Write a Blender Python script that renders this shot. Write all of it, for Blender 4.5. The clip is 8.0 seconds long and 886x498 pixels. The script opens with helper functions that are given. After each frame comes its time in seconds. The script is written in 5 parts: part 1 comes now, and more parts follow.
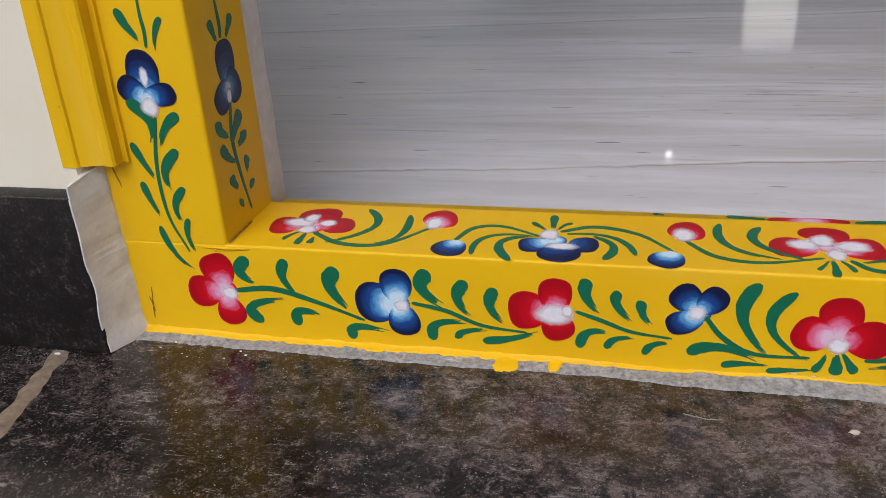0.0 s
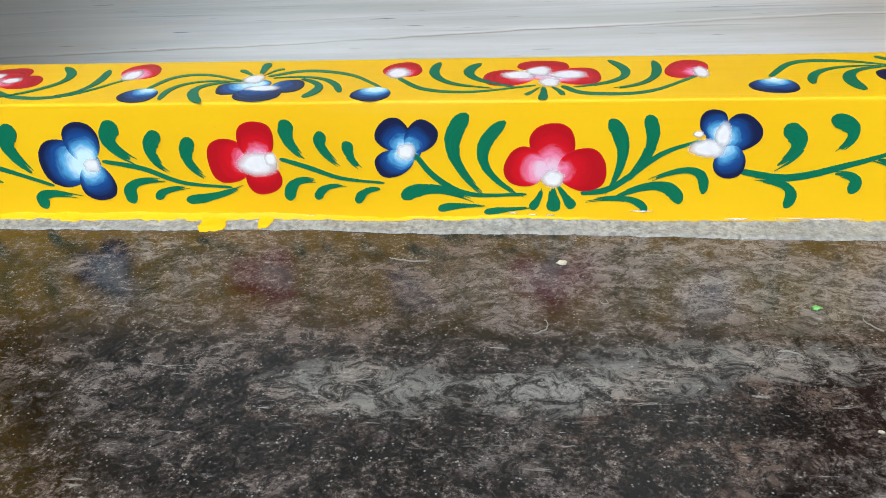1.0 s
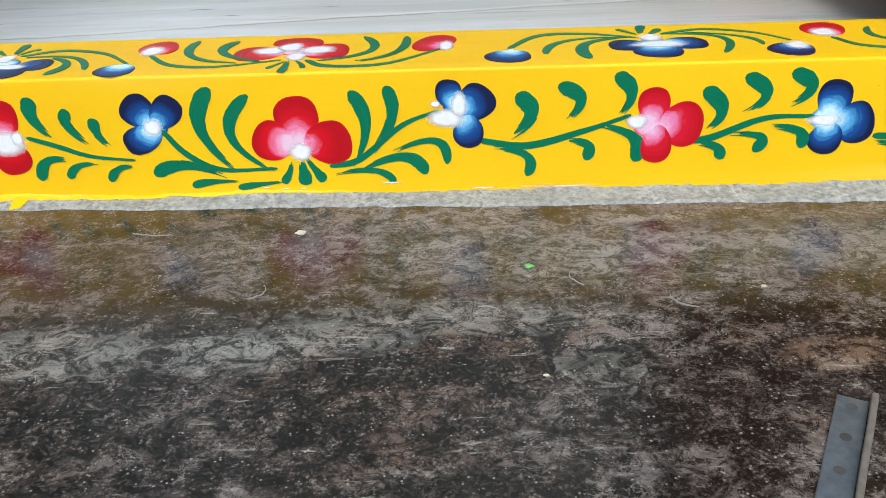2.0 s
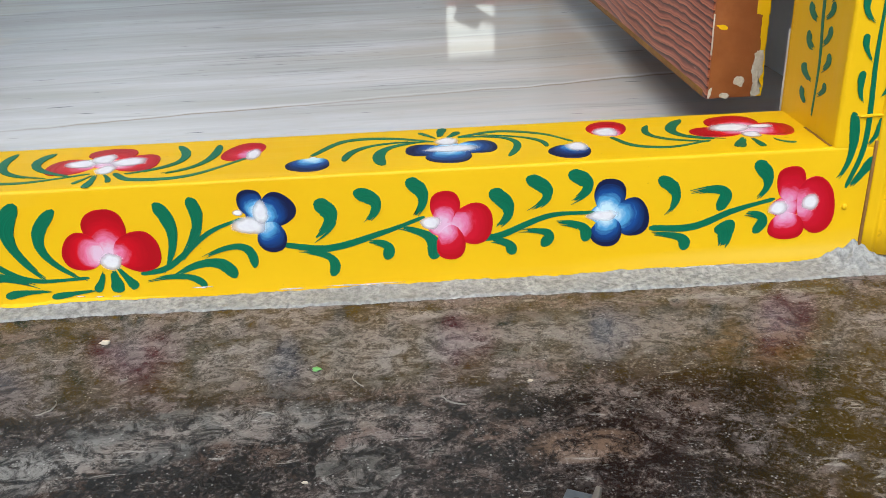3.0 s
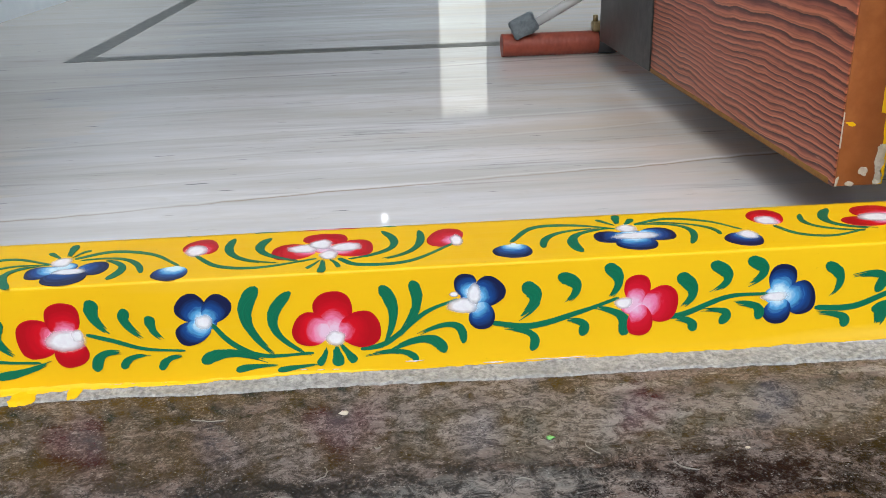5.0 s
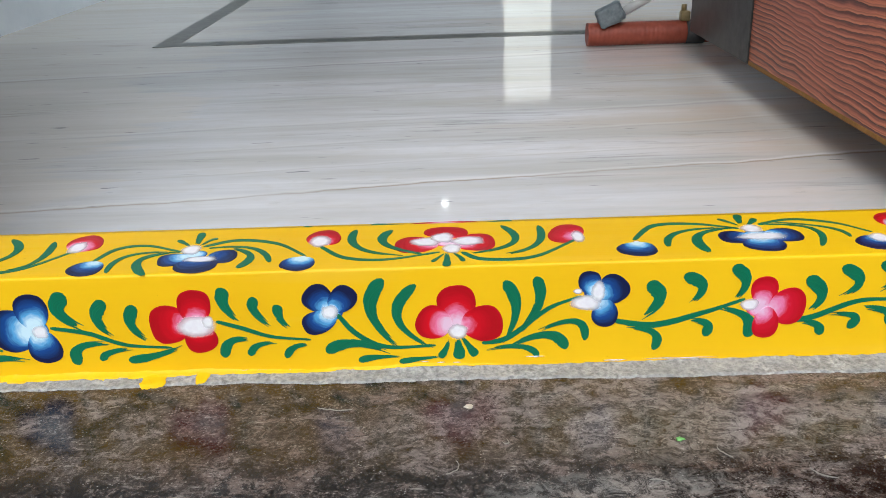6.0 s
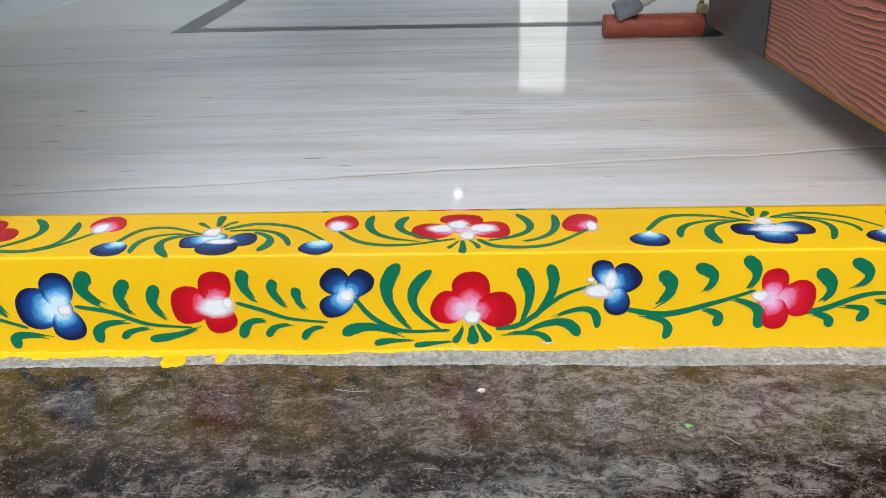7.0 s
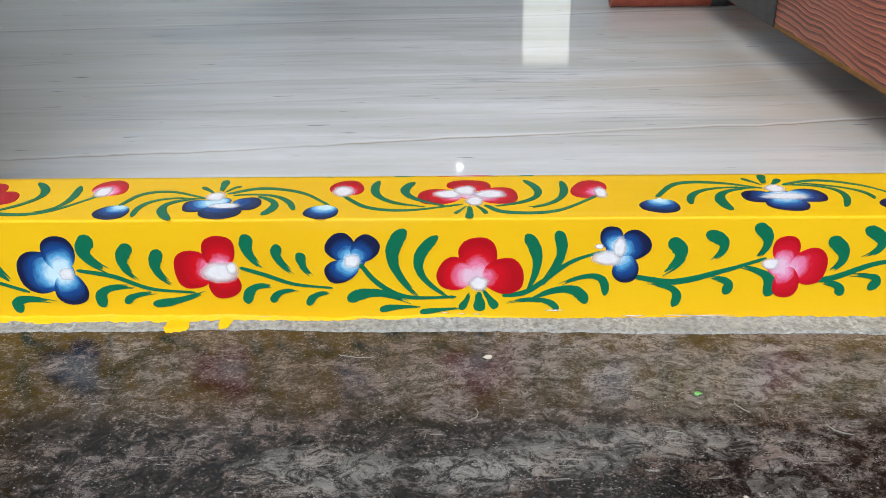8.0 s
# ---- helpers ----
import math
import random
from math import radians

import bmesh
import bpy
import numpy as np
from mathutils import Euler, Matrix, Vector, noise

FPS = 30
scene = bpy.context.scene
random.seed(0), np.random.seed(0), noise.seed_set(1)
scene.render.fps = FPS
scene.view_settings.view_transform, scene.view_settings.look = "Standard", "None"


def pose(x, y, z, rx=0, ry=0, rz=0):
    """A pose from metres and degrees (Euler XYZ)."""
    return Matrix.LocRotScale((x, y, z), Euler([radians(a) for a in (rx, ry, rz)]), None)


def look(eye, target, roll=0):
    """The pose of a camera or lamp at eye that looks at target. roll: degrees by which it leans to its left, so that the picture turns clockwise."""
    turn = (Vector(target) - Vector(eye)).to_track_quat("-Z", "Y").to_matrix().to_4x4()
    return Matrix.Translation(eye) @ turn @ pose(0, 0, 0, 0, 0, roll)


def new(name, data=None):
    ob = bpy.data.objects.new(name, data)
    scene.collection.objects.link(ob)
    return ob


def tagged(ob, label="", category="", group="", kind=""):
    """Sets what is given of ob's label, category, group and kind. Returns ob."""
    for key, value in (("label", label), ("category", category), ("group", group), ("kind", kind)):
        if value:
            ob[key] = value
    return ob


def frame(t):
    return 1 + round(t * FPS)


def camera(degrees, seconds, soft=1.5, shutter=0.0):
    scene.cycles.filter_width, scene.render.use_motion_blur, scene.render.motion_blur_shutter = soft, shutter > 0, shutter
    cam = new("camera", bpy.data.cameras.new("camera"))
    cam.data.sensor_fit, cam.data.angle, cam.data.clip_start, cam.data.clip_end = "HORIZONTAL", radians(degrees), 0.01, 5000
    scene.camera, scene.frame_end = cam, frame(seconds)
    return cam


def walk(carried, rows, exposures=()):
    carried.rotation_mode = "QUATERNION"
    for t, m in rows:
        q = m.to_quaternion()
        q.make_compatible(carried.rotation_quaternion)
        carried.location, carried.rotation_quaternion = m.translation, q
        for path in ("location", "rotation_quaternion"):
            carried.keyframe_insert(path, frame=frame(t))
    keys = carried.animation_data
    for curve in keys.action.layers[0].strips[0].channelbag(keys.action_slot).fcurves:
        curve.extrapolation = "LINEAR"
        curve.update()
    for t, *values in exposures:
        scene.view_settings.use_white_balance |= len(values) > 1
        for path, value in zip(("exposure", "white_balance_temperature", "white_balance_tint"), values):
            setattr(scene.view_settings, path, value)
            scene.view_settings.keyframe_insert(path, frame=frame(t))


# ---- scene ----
cam = camera(53.5, 8.0, soft=0.75)
PATH = [
    (0, (0.372, -0.64, 0.424), (-0.097, 1.1, -0.444), -3.8),
    (0.3, (0.415, -0.626, 0.364), (0.012, 1.088, -0.584), -3.0),
    (0.5, (0.444, -0.615, 0.337), (0.098, 1.106, -0.622), -3.0),
    (1, (0.511, -0.596, 0.311), (0.278, 1.136, -0.662), -3.1),
    (1.5, (0.573, -0.595, 0.279), (0.397, 1.147, -0.688), -3.0),
    (2, (0.65, -0.606, 0.284), (0.558, 1.146, -0.675), -2.4),
    (2.2, (0.668, -0.609, 0.284), (0.604, 1.157, -0.651), -2.1),
    (3.3, (0.767, -0.637, 0.342), (0.856, 1.182, -0.484), -2.5),
    (3.5, (0.759, -0.654, 0.352), (0.872, 1.171, -0.459), -2.2),
    (4, (0.721, -0.666, 0.374), (0.87, 1.175, -0.394), -1.9),
    (4.5, (0.644, -0.668, 0.384), (0.8, 1.181, -0.364), -1.9),
    (5, (0.571, -0.671, 0.381), (0.676, 1.184, -0.36), -1.8),
    (5.2, (0.545, -0.672, 0.388), (0.605, 1.184, -0.354), -2.2),
    (6.3, (0.511, -0.666, 0.391), (0.481, 1.179, -0.382), -1.7),
    (6.5, (0.512, -0.672, 0.39), (0.476, 1.181, -0.362), -1.6),
    (7, (0.508, -0.681, 0.394), (0.463, 1.156, -0.395), -1.2),
    (7.5, (0.503, -0.675, 0.387), (0.461, 1.145, -0.441), -0.9),
    (8, (0.503, -0.675, 0.383), (0.455, 1.139, -0.459), -0.9),
]
walk(cam, [(t, look(eye, target, roll)) for t, eye, target, roll in PATH],
     exposures=[(0.0, -0.57, 6080, 14), (0.3, -0.39, 6030, 12), (0.6, -0.11, 5960, 6), (1.0, 0.06, 5850, 0), (2.2, 0.12, 5800, -1), (3.5, -0.13, 5970, 5), (5.0, -0.09, 5970, 5), (8.0, -0.05, 5900, 3)])

# ---- light ----
world = bpy.data.worlds.new("world")
scene.world = world
world.use_nodes = True
wn = world.node_tree
wn.nodes.clear()
sky = wn.nodes.new("ShaderNodeTexSky")
sky.sky_type, sky.sun_disc = "NISHITA", False
sky.sun_elevation, sky.sun_rotation = radians(50), radians(188)
sky.air_density, sky.dust_density = 1.0, 4.0
sat = wn.nodes.new("ShaderNodeHueSaturation")
sat.inputs["Saturation"].default_value = 0.5
bg = wn.nodes.new("ShaderNodeBackground")
bg.inputs["Strength"].default_value = 0.15
wout = wn.nodes.new("ShaderNodeOutputWorld")
wn.links.new(sky.outputs[0], sat.inputs["Color"])
wn.links.new(sat.outputs[0], bg.inputs["Color"])
wn.links.new(bg.outputs[0], wout.inputs["Surface"])

sun = new("sun", bpy.data.lights.new("sun", "SUN"))
sun.data.energy, sun.data.angle, sun.data.color = 1.7, radians(50), (1.0, 0.985, 0.96)
sun.matrix_world = look((-0.4, -2.7, 3.3), (0, 0, 0))

# daylight in the far door's opening; unseen fill lamp added to brighten the hall
far_light = new("far_door_daylight", bpy.data.lights.new("far_door_daylight", "AREA"))
far_light.data.shape, far_light.data.size, far_light.data.size_y = "RECTANGLE", 0.52, 1.95
far_light.data.energy, far_light.data.color = 1.5, (0.84, 0.93, 1.0)
far_light.matrix_world = look((1.45, 9.45, 1.06), (1.3, 5, 0.6))
side_light = new("hall_fill_lamp", bpy.data.lights.new("hall_fill_lamp", "AREA"))
side_light.data.shape, side_light.data.size, side_light.data.size_y = "RECTANGLE", 1.4, 1.4
side_light.data.energy = 76
side_light.matrix_world = look((2.3, 1.75, 1.75), (-0.7, 4.3, 0.8))


# ---- materials ----
class Mat:
    """A node material with short calls for its nodes."""

    def __init__(self, name, rough=0.5, metal=0.0, spec=0.5):
        self.m = bpy.data.materials.new(name)
        self.m.use_nodes = True
        self.t = self.m.node_tree
        self.b = self.t.nodes["Principled BSDF"]
        self.put(rough, "Roughness")
        self.put(metal, "Metallic")
        self.put(spec, "Specular IOR Level")

    def put(self, v, socket):
        if isinstance(v, bpy.types.NodeSocket):
            self.t.links.new(v, self.b.inputs[socket])
        else:
            self.b.inputs[socket].default_value = v

    def wire(self, v, socket):
        if isinstance(v, bpy.types.NodeSocket):
            self.t.links.new(v, socket)
        else:
            socket.default_value = v

    def coord(self, scale=(1, 1, 1), rot=(0, 0, 0), kind="Object", shift=None):
        tc = self.t.nodes.new("ShaderNodeTexCoord")
        mp = self.t.nodes.new("ShaderNodeMapping")
        mp.inputs["Scale"].default_value = scale
        mp.inputs["Rotation"].default_value = [radians(a) for a in rot]
        self.t.links.new(tc.outputs[kind], mp.inputs["Vector"])
        if shift is not None:
            self.t.links.new(shift, mp.inputs["Location"])
        return mp.outputs[0]

    def noise(self, vec, scale, detail=4, rough=0.55, warp=0.0):
        n = self.t.nodes.new("ShaderNodeTexNoise")
        n.inputs["Scale"].default_value, n.inputs["Detail"].default_value = scale, detail
        n.inputs["Roughness"].default_value, n.inputs["Distortion"].default_value = rough, warp
        self.t.links.new(vec, n.inputs["Vector"])
        return n.outputs["Fac"]

    def voronoi(self, vec, scale, feature="F1"):
        n = self.t.nodes.new("ShaderNodeTexVoronoi")
        n.feature = feature
        n.inputs["Scale"].default_value = scale
        self.t.links.new(vec, n.inputs["Vector"])
        return n.outputs["Distance"]

    def wave(self, vec, scale, warp, detail=3, dscale=1.0, axis="Z"):
        n = self.t.nodes.new("ShaderNodeTexWave")
        n.bands_direction, n.wave_profile = axis, "SAW"
        for key, value in (("Scale", scale), ("Distortion", warp), ("Detail", detail), ("Detail Scale", dscale)):
            n.inputs[key].default_value = value
        self.t.links.new(vec, n.inputs["Vector"])
        return n.outputs["Fac"]

    def ramp(self, fac, *stops):
        r = self.t.nodes.new("ShaderNodeValToRGB")
        e = r.color_ramp.elements
        while len(e) < len(stops):
            e.new(0.5)
        for el, (p, c) in zip(e, stops):
            el.position = p
            el.color = (c, c, c, 1) if isinstance(c, (int, float)) else (*c, 1)
        self.t.links.new(fac, r.inputs[0])
        return r.outputs[0]

    def mix(self, fac, a, b, blend="MIX"):
        n = self.t.nodes.new("ShaderNodeMix")
        n.data_type, n.blend_type = "RGBA", blend
        self.wire(fac, n.inputs[0])
        for v, k in ((a, 6), (b, 7)):
            self.wire((*v, 1) if isinstance(v, tuple) else v, n.inputs[k])
        return n.outputs[2]

    def math(self, op, a, b=0.0):
        n = self.t.nodes.new("ShaderNodeMath")
        n.operation, n.use_clamp = op, False
        self.wire(a, n.inputs[0])
        self.wire(b, n.inputs[1])
        return n.outputs[0]

    def uv(self):
        tc = self.t.nodes.new("ShaderNodeTexCoord")
        sp = self.t.nodes.new("ShaderNodeSeparateXYZ")
        self.t.links.new(tc.outputs["UV"], sp.inputs[0])
        return sp.outputs[0], sp.outputs[1], tc.outputs["UV"]

    def xyz(self):
        tc = self.t.nodes.new("ShaderNodeTexCoord")
        sp = self.t.nodes.new("ShaderNodeSeparateXYZ")
        self.t.links.new(tc.outputs["Object"], sp.inputs[0])
        return sp.outputs

    def random(self):
        return self.t.nodes.new("ShaderNodeObjectInfo").outputs["Random"]

    def bump(self, height, strength=0.3, depth=0.001):
        n = self.t.nodes.new("ShaderNodeBump")
        n.inputs["Strength"].default_value, n.inputs["Distance"].default_value = strength, depth
        self.t.links.new(height, n.inputs["Height"])
        self.t.links.new(n.outputs[0], self.b.inputs["Normal"])


YELLOW_A, YELLOW_B = (0.88, 0.528, 0.002), (0.84, 0.478, 0.002)


def yellow_paint(name, stretch):
    """Glossy enamel, brushed on along one axis, over an older coat; glare is painted in as pale streaks."""
    k = Mat(name, spec=0.22)
    brush = k.noise(k.coord(stretch), 1.0, 5, 0.6, 0.3)
    broad = k.noise(k.coord((5, 5, 5)), 1.0, 3)
    glare_streak = k.ramp(k.noise(k.coord([a * 0.22 for a in stretch]), 1.0, 2, 0.5), (0.60, 0.0), (0.78, 1.0))
    col = k.mix(k.ramp(broad, (0.35, 0.0), (0.7, 1.0)), YELLOW_A, YELLOW_B)
    col = k.mix(k.math("MULTIPLY", glare_streak, 0.28), col, (0.90, 0.66, 0.16))
    specks = k.ramp(k.noise(k.coord((1, 1, 1)), 150.0, 2), (0.24, 1.0), (0.27, 0.0))
    col = k.mix(k.math("MULTIPLY", specks, 0.35), col, (0.45, 0.22, 0.01))
    k.put(col, "Base Color")
    k.put(k.ramp(brush, (0.2, 0.34), (0.8, 0.55)), "Roughness")
    k.bump(k.mix(0.35, brush, k.noise(k.coord((60, 60, 60)), 1.0, 4)), 0.35, 0.0012)
    return k.m


PAINT_X = yellow_paint("yellow_enamel_sill", (7, 110, 110))
PAINT_Z = yellow_paint("yellow_enamel_upright", (110, 110, 7))


def petal_paint(name, light, mid, full, edge, shift=0.0):
    """One loaded-brush petal: pale by the flower's heart, full colour at the rim, with the brush's arcs."""
    k = Mat(name, spec=0.28)
    u, v, uv = k.uv()
    arcs = k.noise(k.coord((11, 1.6, 1), kind="UV"), 1.0, 3, 0.55)
    rnd = k.math("MULTIPLY", k.math("SUBTRACT", k.random(), 0.5), 0.24)
    d = k.math("ADD", k.math("ADD", u, k.math("MULTIPLY", k.math("SUBTRACT", arcs, 0.5), 0.30)), rnd)
    k.put(k.ramp(d, (0.17 - shift, light), (0.36 - shift, mid), (0.54 - shift, full), (0.90, edge)), "Base Color")
    k.put(k.ramp(arcs, (0.3, 0.28), (0.7, 0.45)), "Roughness")
    k.bump(arcs, 0.2, 0.0004)
    return k.m


RED = petal_paint("red_petal_paint", (0.78, 0.52, 0.66), (0.78, 0.19, 0.34), (0.60, 0.0015, 0.012), (0.42, 0.001, 0.008), -0.02)
PINK = petal_paint("pink_petal_paint", (0.78, 0.48, 0.65), (0.76, 0.20, 0.38), (0.60, 0.005, 0.026), (0.46, 0.0015, 0.010), 0.0)
BLUE = petal_paint("blue_petal_paint", (0.62, 0.80, 0.90), (0.11, 0.36, 0.66), (0.012, 0.065, 0.26), (0.006, 0.010, 0.055), -0.03)
DUSK = petal_paint("greyed_blue_petal_paint", (0.50, 0.58, 0.68), (0.10, 0.20, 0.36), (0.03, 0.07, 0.17), (0.012, 0.02, 0.07))


def dab_paint():
    k = Mat("white_dab_paint", 0.4)
    n = k.noise(k.coord((220, 220, 220)), 1.0, 3)
    k.put(k.ramp(n, (0.3, (0.78, 0.74, 0.79)), (0.7, (0.86, 0.85, 0.87))), "Base Color")
    rim = k.math("ADD", k.uv()[0], k.math("MULTIPLY", k.math("SUBTRACT", k.noise(k.coord((160, 160, 160)), 1.0, 4), 0.5), 0.3))
    k.put(k.ramp(rim, (0.50, 1.0), (0.97, 0.0)), "Alpha")
    k.bump(n, 0.3, 0.0006)
    return k.m


WHITE_DAB = dab_paint()


def green_paint():
    """Leaf strokes: thick at the head, dragged thin at the tail so that the yellow shows in bristle lines."""
    k = Mat("green_leaf_paint", spec=0.4)
    u, v, uv = k.uv()
    lines = k.noise(k.coord((1.2, 11, 1), kind="UV", shift=None), 1.0, 3, 0.7)
    lines2 = k.noise(k.coord((170, 170, 170)), 1.0, 2)
    body = k.mix(k.ramp(lines, (0.3, 0.0), (0.7, 1.0)), (0.002, 0.112, 0.054), (0.008, 0.180, 0.088))
    body = k.mix(k.math("MULTIPLY", lines2, 0.35), body, (0.004, 0.138, 0.068))
    k.put(body, "Base Color")
    k.put(0.38, "Roughness")
    k.bump(lines, 0.3, 0.0006)
    return k.m


GREEN = green_paint()


def granite(name, dust):
    """Dark polished granite; dust 0..1 is how scuffed and dusty it lies."""
    k = Mat(name, spec=0.6 if dust else 0.3)
    fine = k.noise(k.coord((1, 1, 1)), 420.0, 2, 0.6)
    mid = k.noise(k.coord((1, 1, 1), (0, 0, 30)), 70.0, 6, 0.8, 0.5)
    grain = k.mix(0.70, fine, mid)
    col = k.ramp(grain, (0.40, (0.002, 0.0017, 0.0016)), (0.50, (0.010, 0.008, 0.007)), (0.555, (0.036, 0.027, 0.024)), (0.63, (0.17, 0.145, 0.13)))
    if dust:
        patch = k.noise(k.coord((1, 1.35, 1), (0, 0, 20)), 7.0, 4, 0.55, 0.9)
        cloud = k.noise(k.coord((1, 1.3, 1), (0, 0, -30)), 24.0, 5, 0.62, 0.6)
        film = k.noise(k.coord((1.0, 1.2, 1.0), (0, 0, -14)), 60.0, 9, 0.86, 0.8)
        grit = k.noise(k.coord((1, 1, 1)), 300.0, 4, 0.8)
        brown = k.ramp(k.noise(k.coord((1, 1, 1)), 5.5, 4, 0.6), (0.44, 0.0), (0.58, 1.0))
        lie = k.math("MULTIPLY", k.ramp(patch, (0.40, 0.05), (0.62, 1.0)), k.ramp(cloud, (0.44, 0.03), (0.56, 1.0)))
        # dust lies thicker where the broom does not reach, along the sill
        along = k.math("ADD", k.xyz()[1], k.math("MULTIPLY", k.math("SUBTRACT", patch, 0.5), 0.10))
        along = k.math("MULTIPLY", k.ramp(k.math("ADD", along, 1.0), (0.845, 0.0), (0.905, 1.0)), k.ramp(cloud, (0.38, 0.12), (0.60, 0.9)))
        # the dust colour thins towards the western end of the porch
        dust_east = k.ramp(k.math("ADD", k.xyz()[0], k.math("MULTIPLY", k.math("SUBTRACT", patch, 0.5), 0.5)), (0.12, 0.18), (0.62, 1.0))
        along = k.math("MULTIPLY", along, dust_east)
        col = k.mix(k.math("MULTIPLY", k.math("MULTIPLY", along, k.ramp(k.mix(0.68, film, grit), (0.40, 0.12), (0.62, 1.0))), 0.58), col, (0.335, 0.284, 0.276))
        lie = k.math("MAXIMUM", k.math("MULTIPLY", k.math("MULTIPLY", lie, 0.85), k.math("ADD", k.math("MULTIPLY", dust_east, 0.55), 0.45)), along)
        mask = k.math("MULTIPLY", lie, k.ramp(film, (0.46, 0.0), (0.56, 1.0)))
        tint = k.mix(brown, (0.215, 0.140, 0.112), (0.325, 0.276, 0.270))
        col = k.mix(k.math("MULTIPLY", mask, 0.70 * dust), col, tint)
        col = k.mix(k.math("MULTIPLY", k.math("MULTIPLY", k.math("ADD", k.math("MULTIPLY", lie, 0.85), 0.15), k.ramp(grit, (0.55, 0.0), (0.61, 1.0))), 0.42 * dust), col, (0.40, 0.37, 0.35))
        # dried stains with shapes of their own: a pale ring, a chalky smear and a rusty patch; the broad grey ellipses
        # at x 0.69 and 0.87 are dust with sheen painted in
        at = k.xyz()
        for sx, sy, rx, ry, rim, tone in ((0.712, -0.218, 0.024, 0.022, 0.5, (0.33, 0.31, 0.285)), (0.405, -0.205, 0.062, 0.030, 0.0, (0.42, 0.40, 0.375)), (0.843, -0.212, 0.034, 0.018, 0.0, (0.34, 0.22, 0.15)), (0.545, -0.195, 0.075, 0.018, 0.0, (0.38, 0.36, 0.34)), (0.985, -0.110, 0.05, 0.035, 0.0, (0.20, 0.11, 0.05)), (0.690, -0.100, 0.120, 0.045, 0.0, (0.34, 0.32, 0.30)), (0.870, -0.085, 0.090, 0.040, 0.0, (0.34, 0.32, 0.30)), (0.640, -0.170, 0.110, 0.022, 0.0, (0.40, 0.38, 0.36)), (0.505, -0.206, 0.060, 0.022, 0.0, (0.40, 0.38, 0.36)), (0.765, -0.044, 0.050, 0.007, 0.0, (0.48, 0.45, 0.42)), (0.860, -0.056, 0.130, 0.006, 0.0, (0.030, 0.024, 0.020)), (0.985, -0.042, 0.110, 0.005, 0.0, (0.46, 0.43, 0.40)), (0.960, -0.062, 0.080, 0.005, 0.0, (0.030, 0.024, 0.020))):
            dx = k.math("DIVIDE", k.math("SUBTRACT", at[0], sx), rx)
            dy = k.math("DIVIDE", k.math("SUBTRACT", at[1], sy), ry)
            away = k.math("ADD", k.math("MULTIPLY", dx, dx), k.math("MULTIPLY", dy, dy))
            away = k.math("ADD", away, k.math("MULTIPLY", k.math("SUBTRACT", cloud, 0.5), 1.6))
            inside = k.ramp(away, (0.55 if rim else 0.0, 0.55 if rim else 1.0), (0.92, 0.9 if rim else 0.35), (1.0, 0.0))
            col = k.mix(k.math("MULTIPLY", k.math("MULTIPLY", inside, k.ramp(film, (0.45, 0.05), (0.56, 1.0))), 0.45 * dust), col, tone)
        # dragged pale scuffs in several directions, thin and broken
        for turn, scale, seed in ((24, 30.0, 0.0), (-38, 38.0, 3.0), (75, 34.0, 5.0)):
            scuff = k.noise(k.coord((1.0, 6.0, 1.0 + seed), (0, 0, turn)), scale, 7, 0.72, 0.5)
            lines = k.math("MULTIPLY", k.ramp(scuff, (0.60, 0.0), (0.65, 1.0)), k.ramp(cloud, (0.50, 0.0), (0.60, 1.0)))
            col = k.mix(k.math("MULTIPLY", lines, 0.5 * dust), col, (0.48, 0.45, 0.42))
        specks = k.ramp(k.voronoi(k.coord((1, 1, 1)), 330.0), (0.12, 1.0), (0.28, 0.0))
        pick = k.ramp(k.noise(k.coord((1, 1, 1)), 90.0, 3, 0.7), (0.50, 0.0), (0.60, 1.0))
        col = k.mix(k.math("MULTIPLY", k.math("MULTIPLY", specks, pick), 0.4), col, (0.62, 0.60, 0.57))
        k.put(k.ramp(mask, (0.0, 0.14), (0.7, 0.45)), "Roughness")
        k.put(k.ramp(mask, (0.0, 0.40), (0.5, 0.12)), "Specular IOR Level")
        k.bump(film, 0.10, 0.0008)
    else:
        k.put(0.42, "Roughness")
        col = k.mix(0.55, col, (0.012, 0.012, 0.013))
    k.put(col, "Base Color")
    k.put((1.0, 0.91, 0.88, 1.0), "Specular Tint")
    return k.m


GRANITE = granite("dusty_black_granite", 1.0)
GRANITE_CLEAN = granite("black_granite_skirting", 0.0)


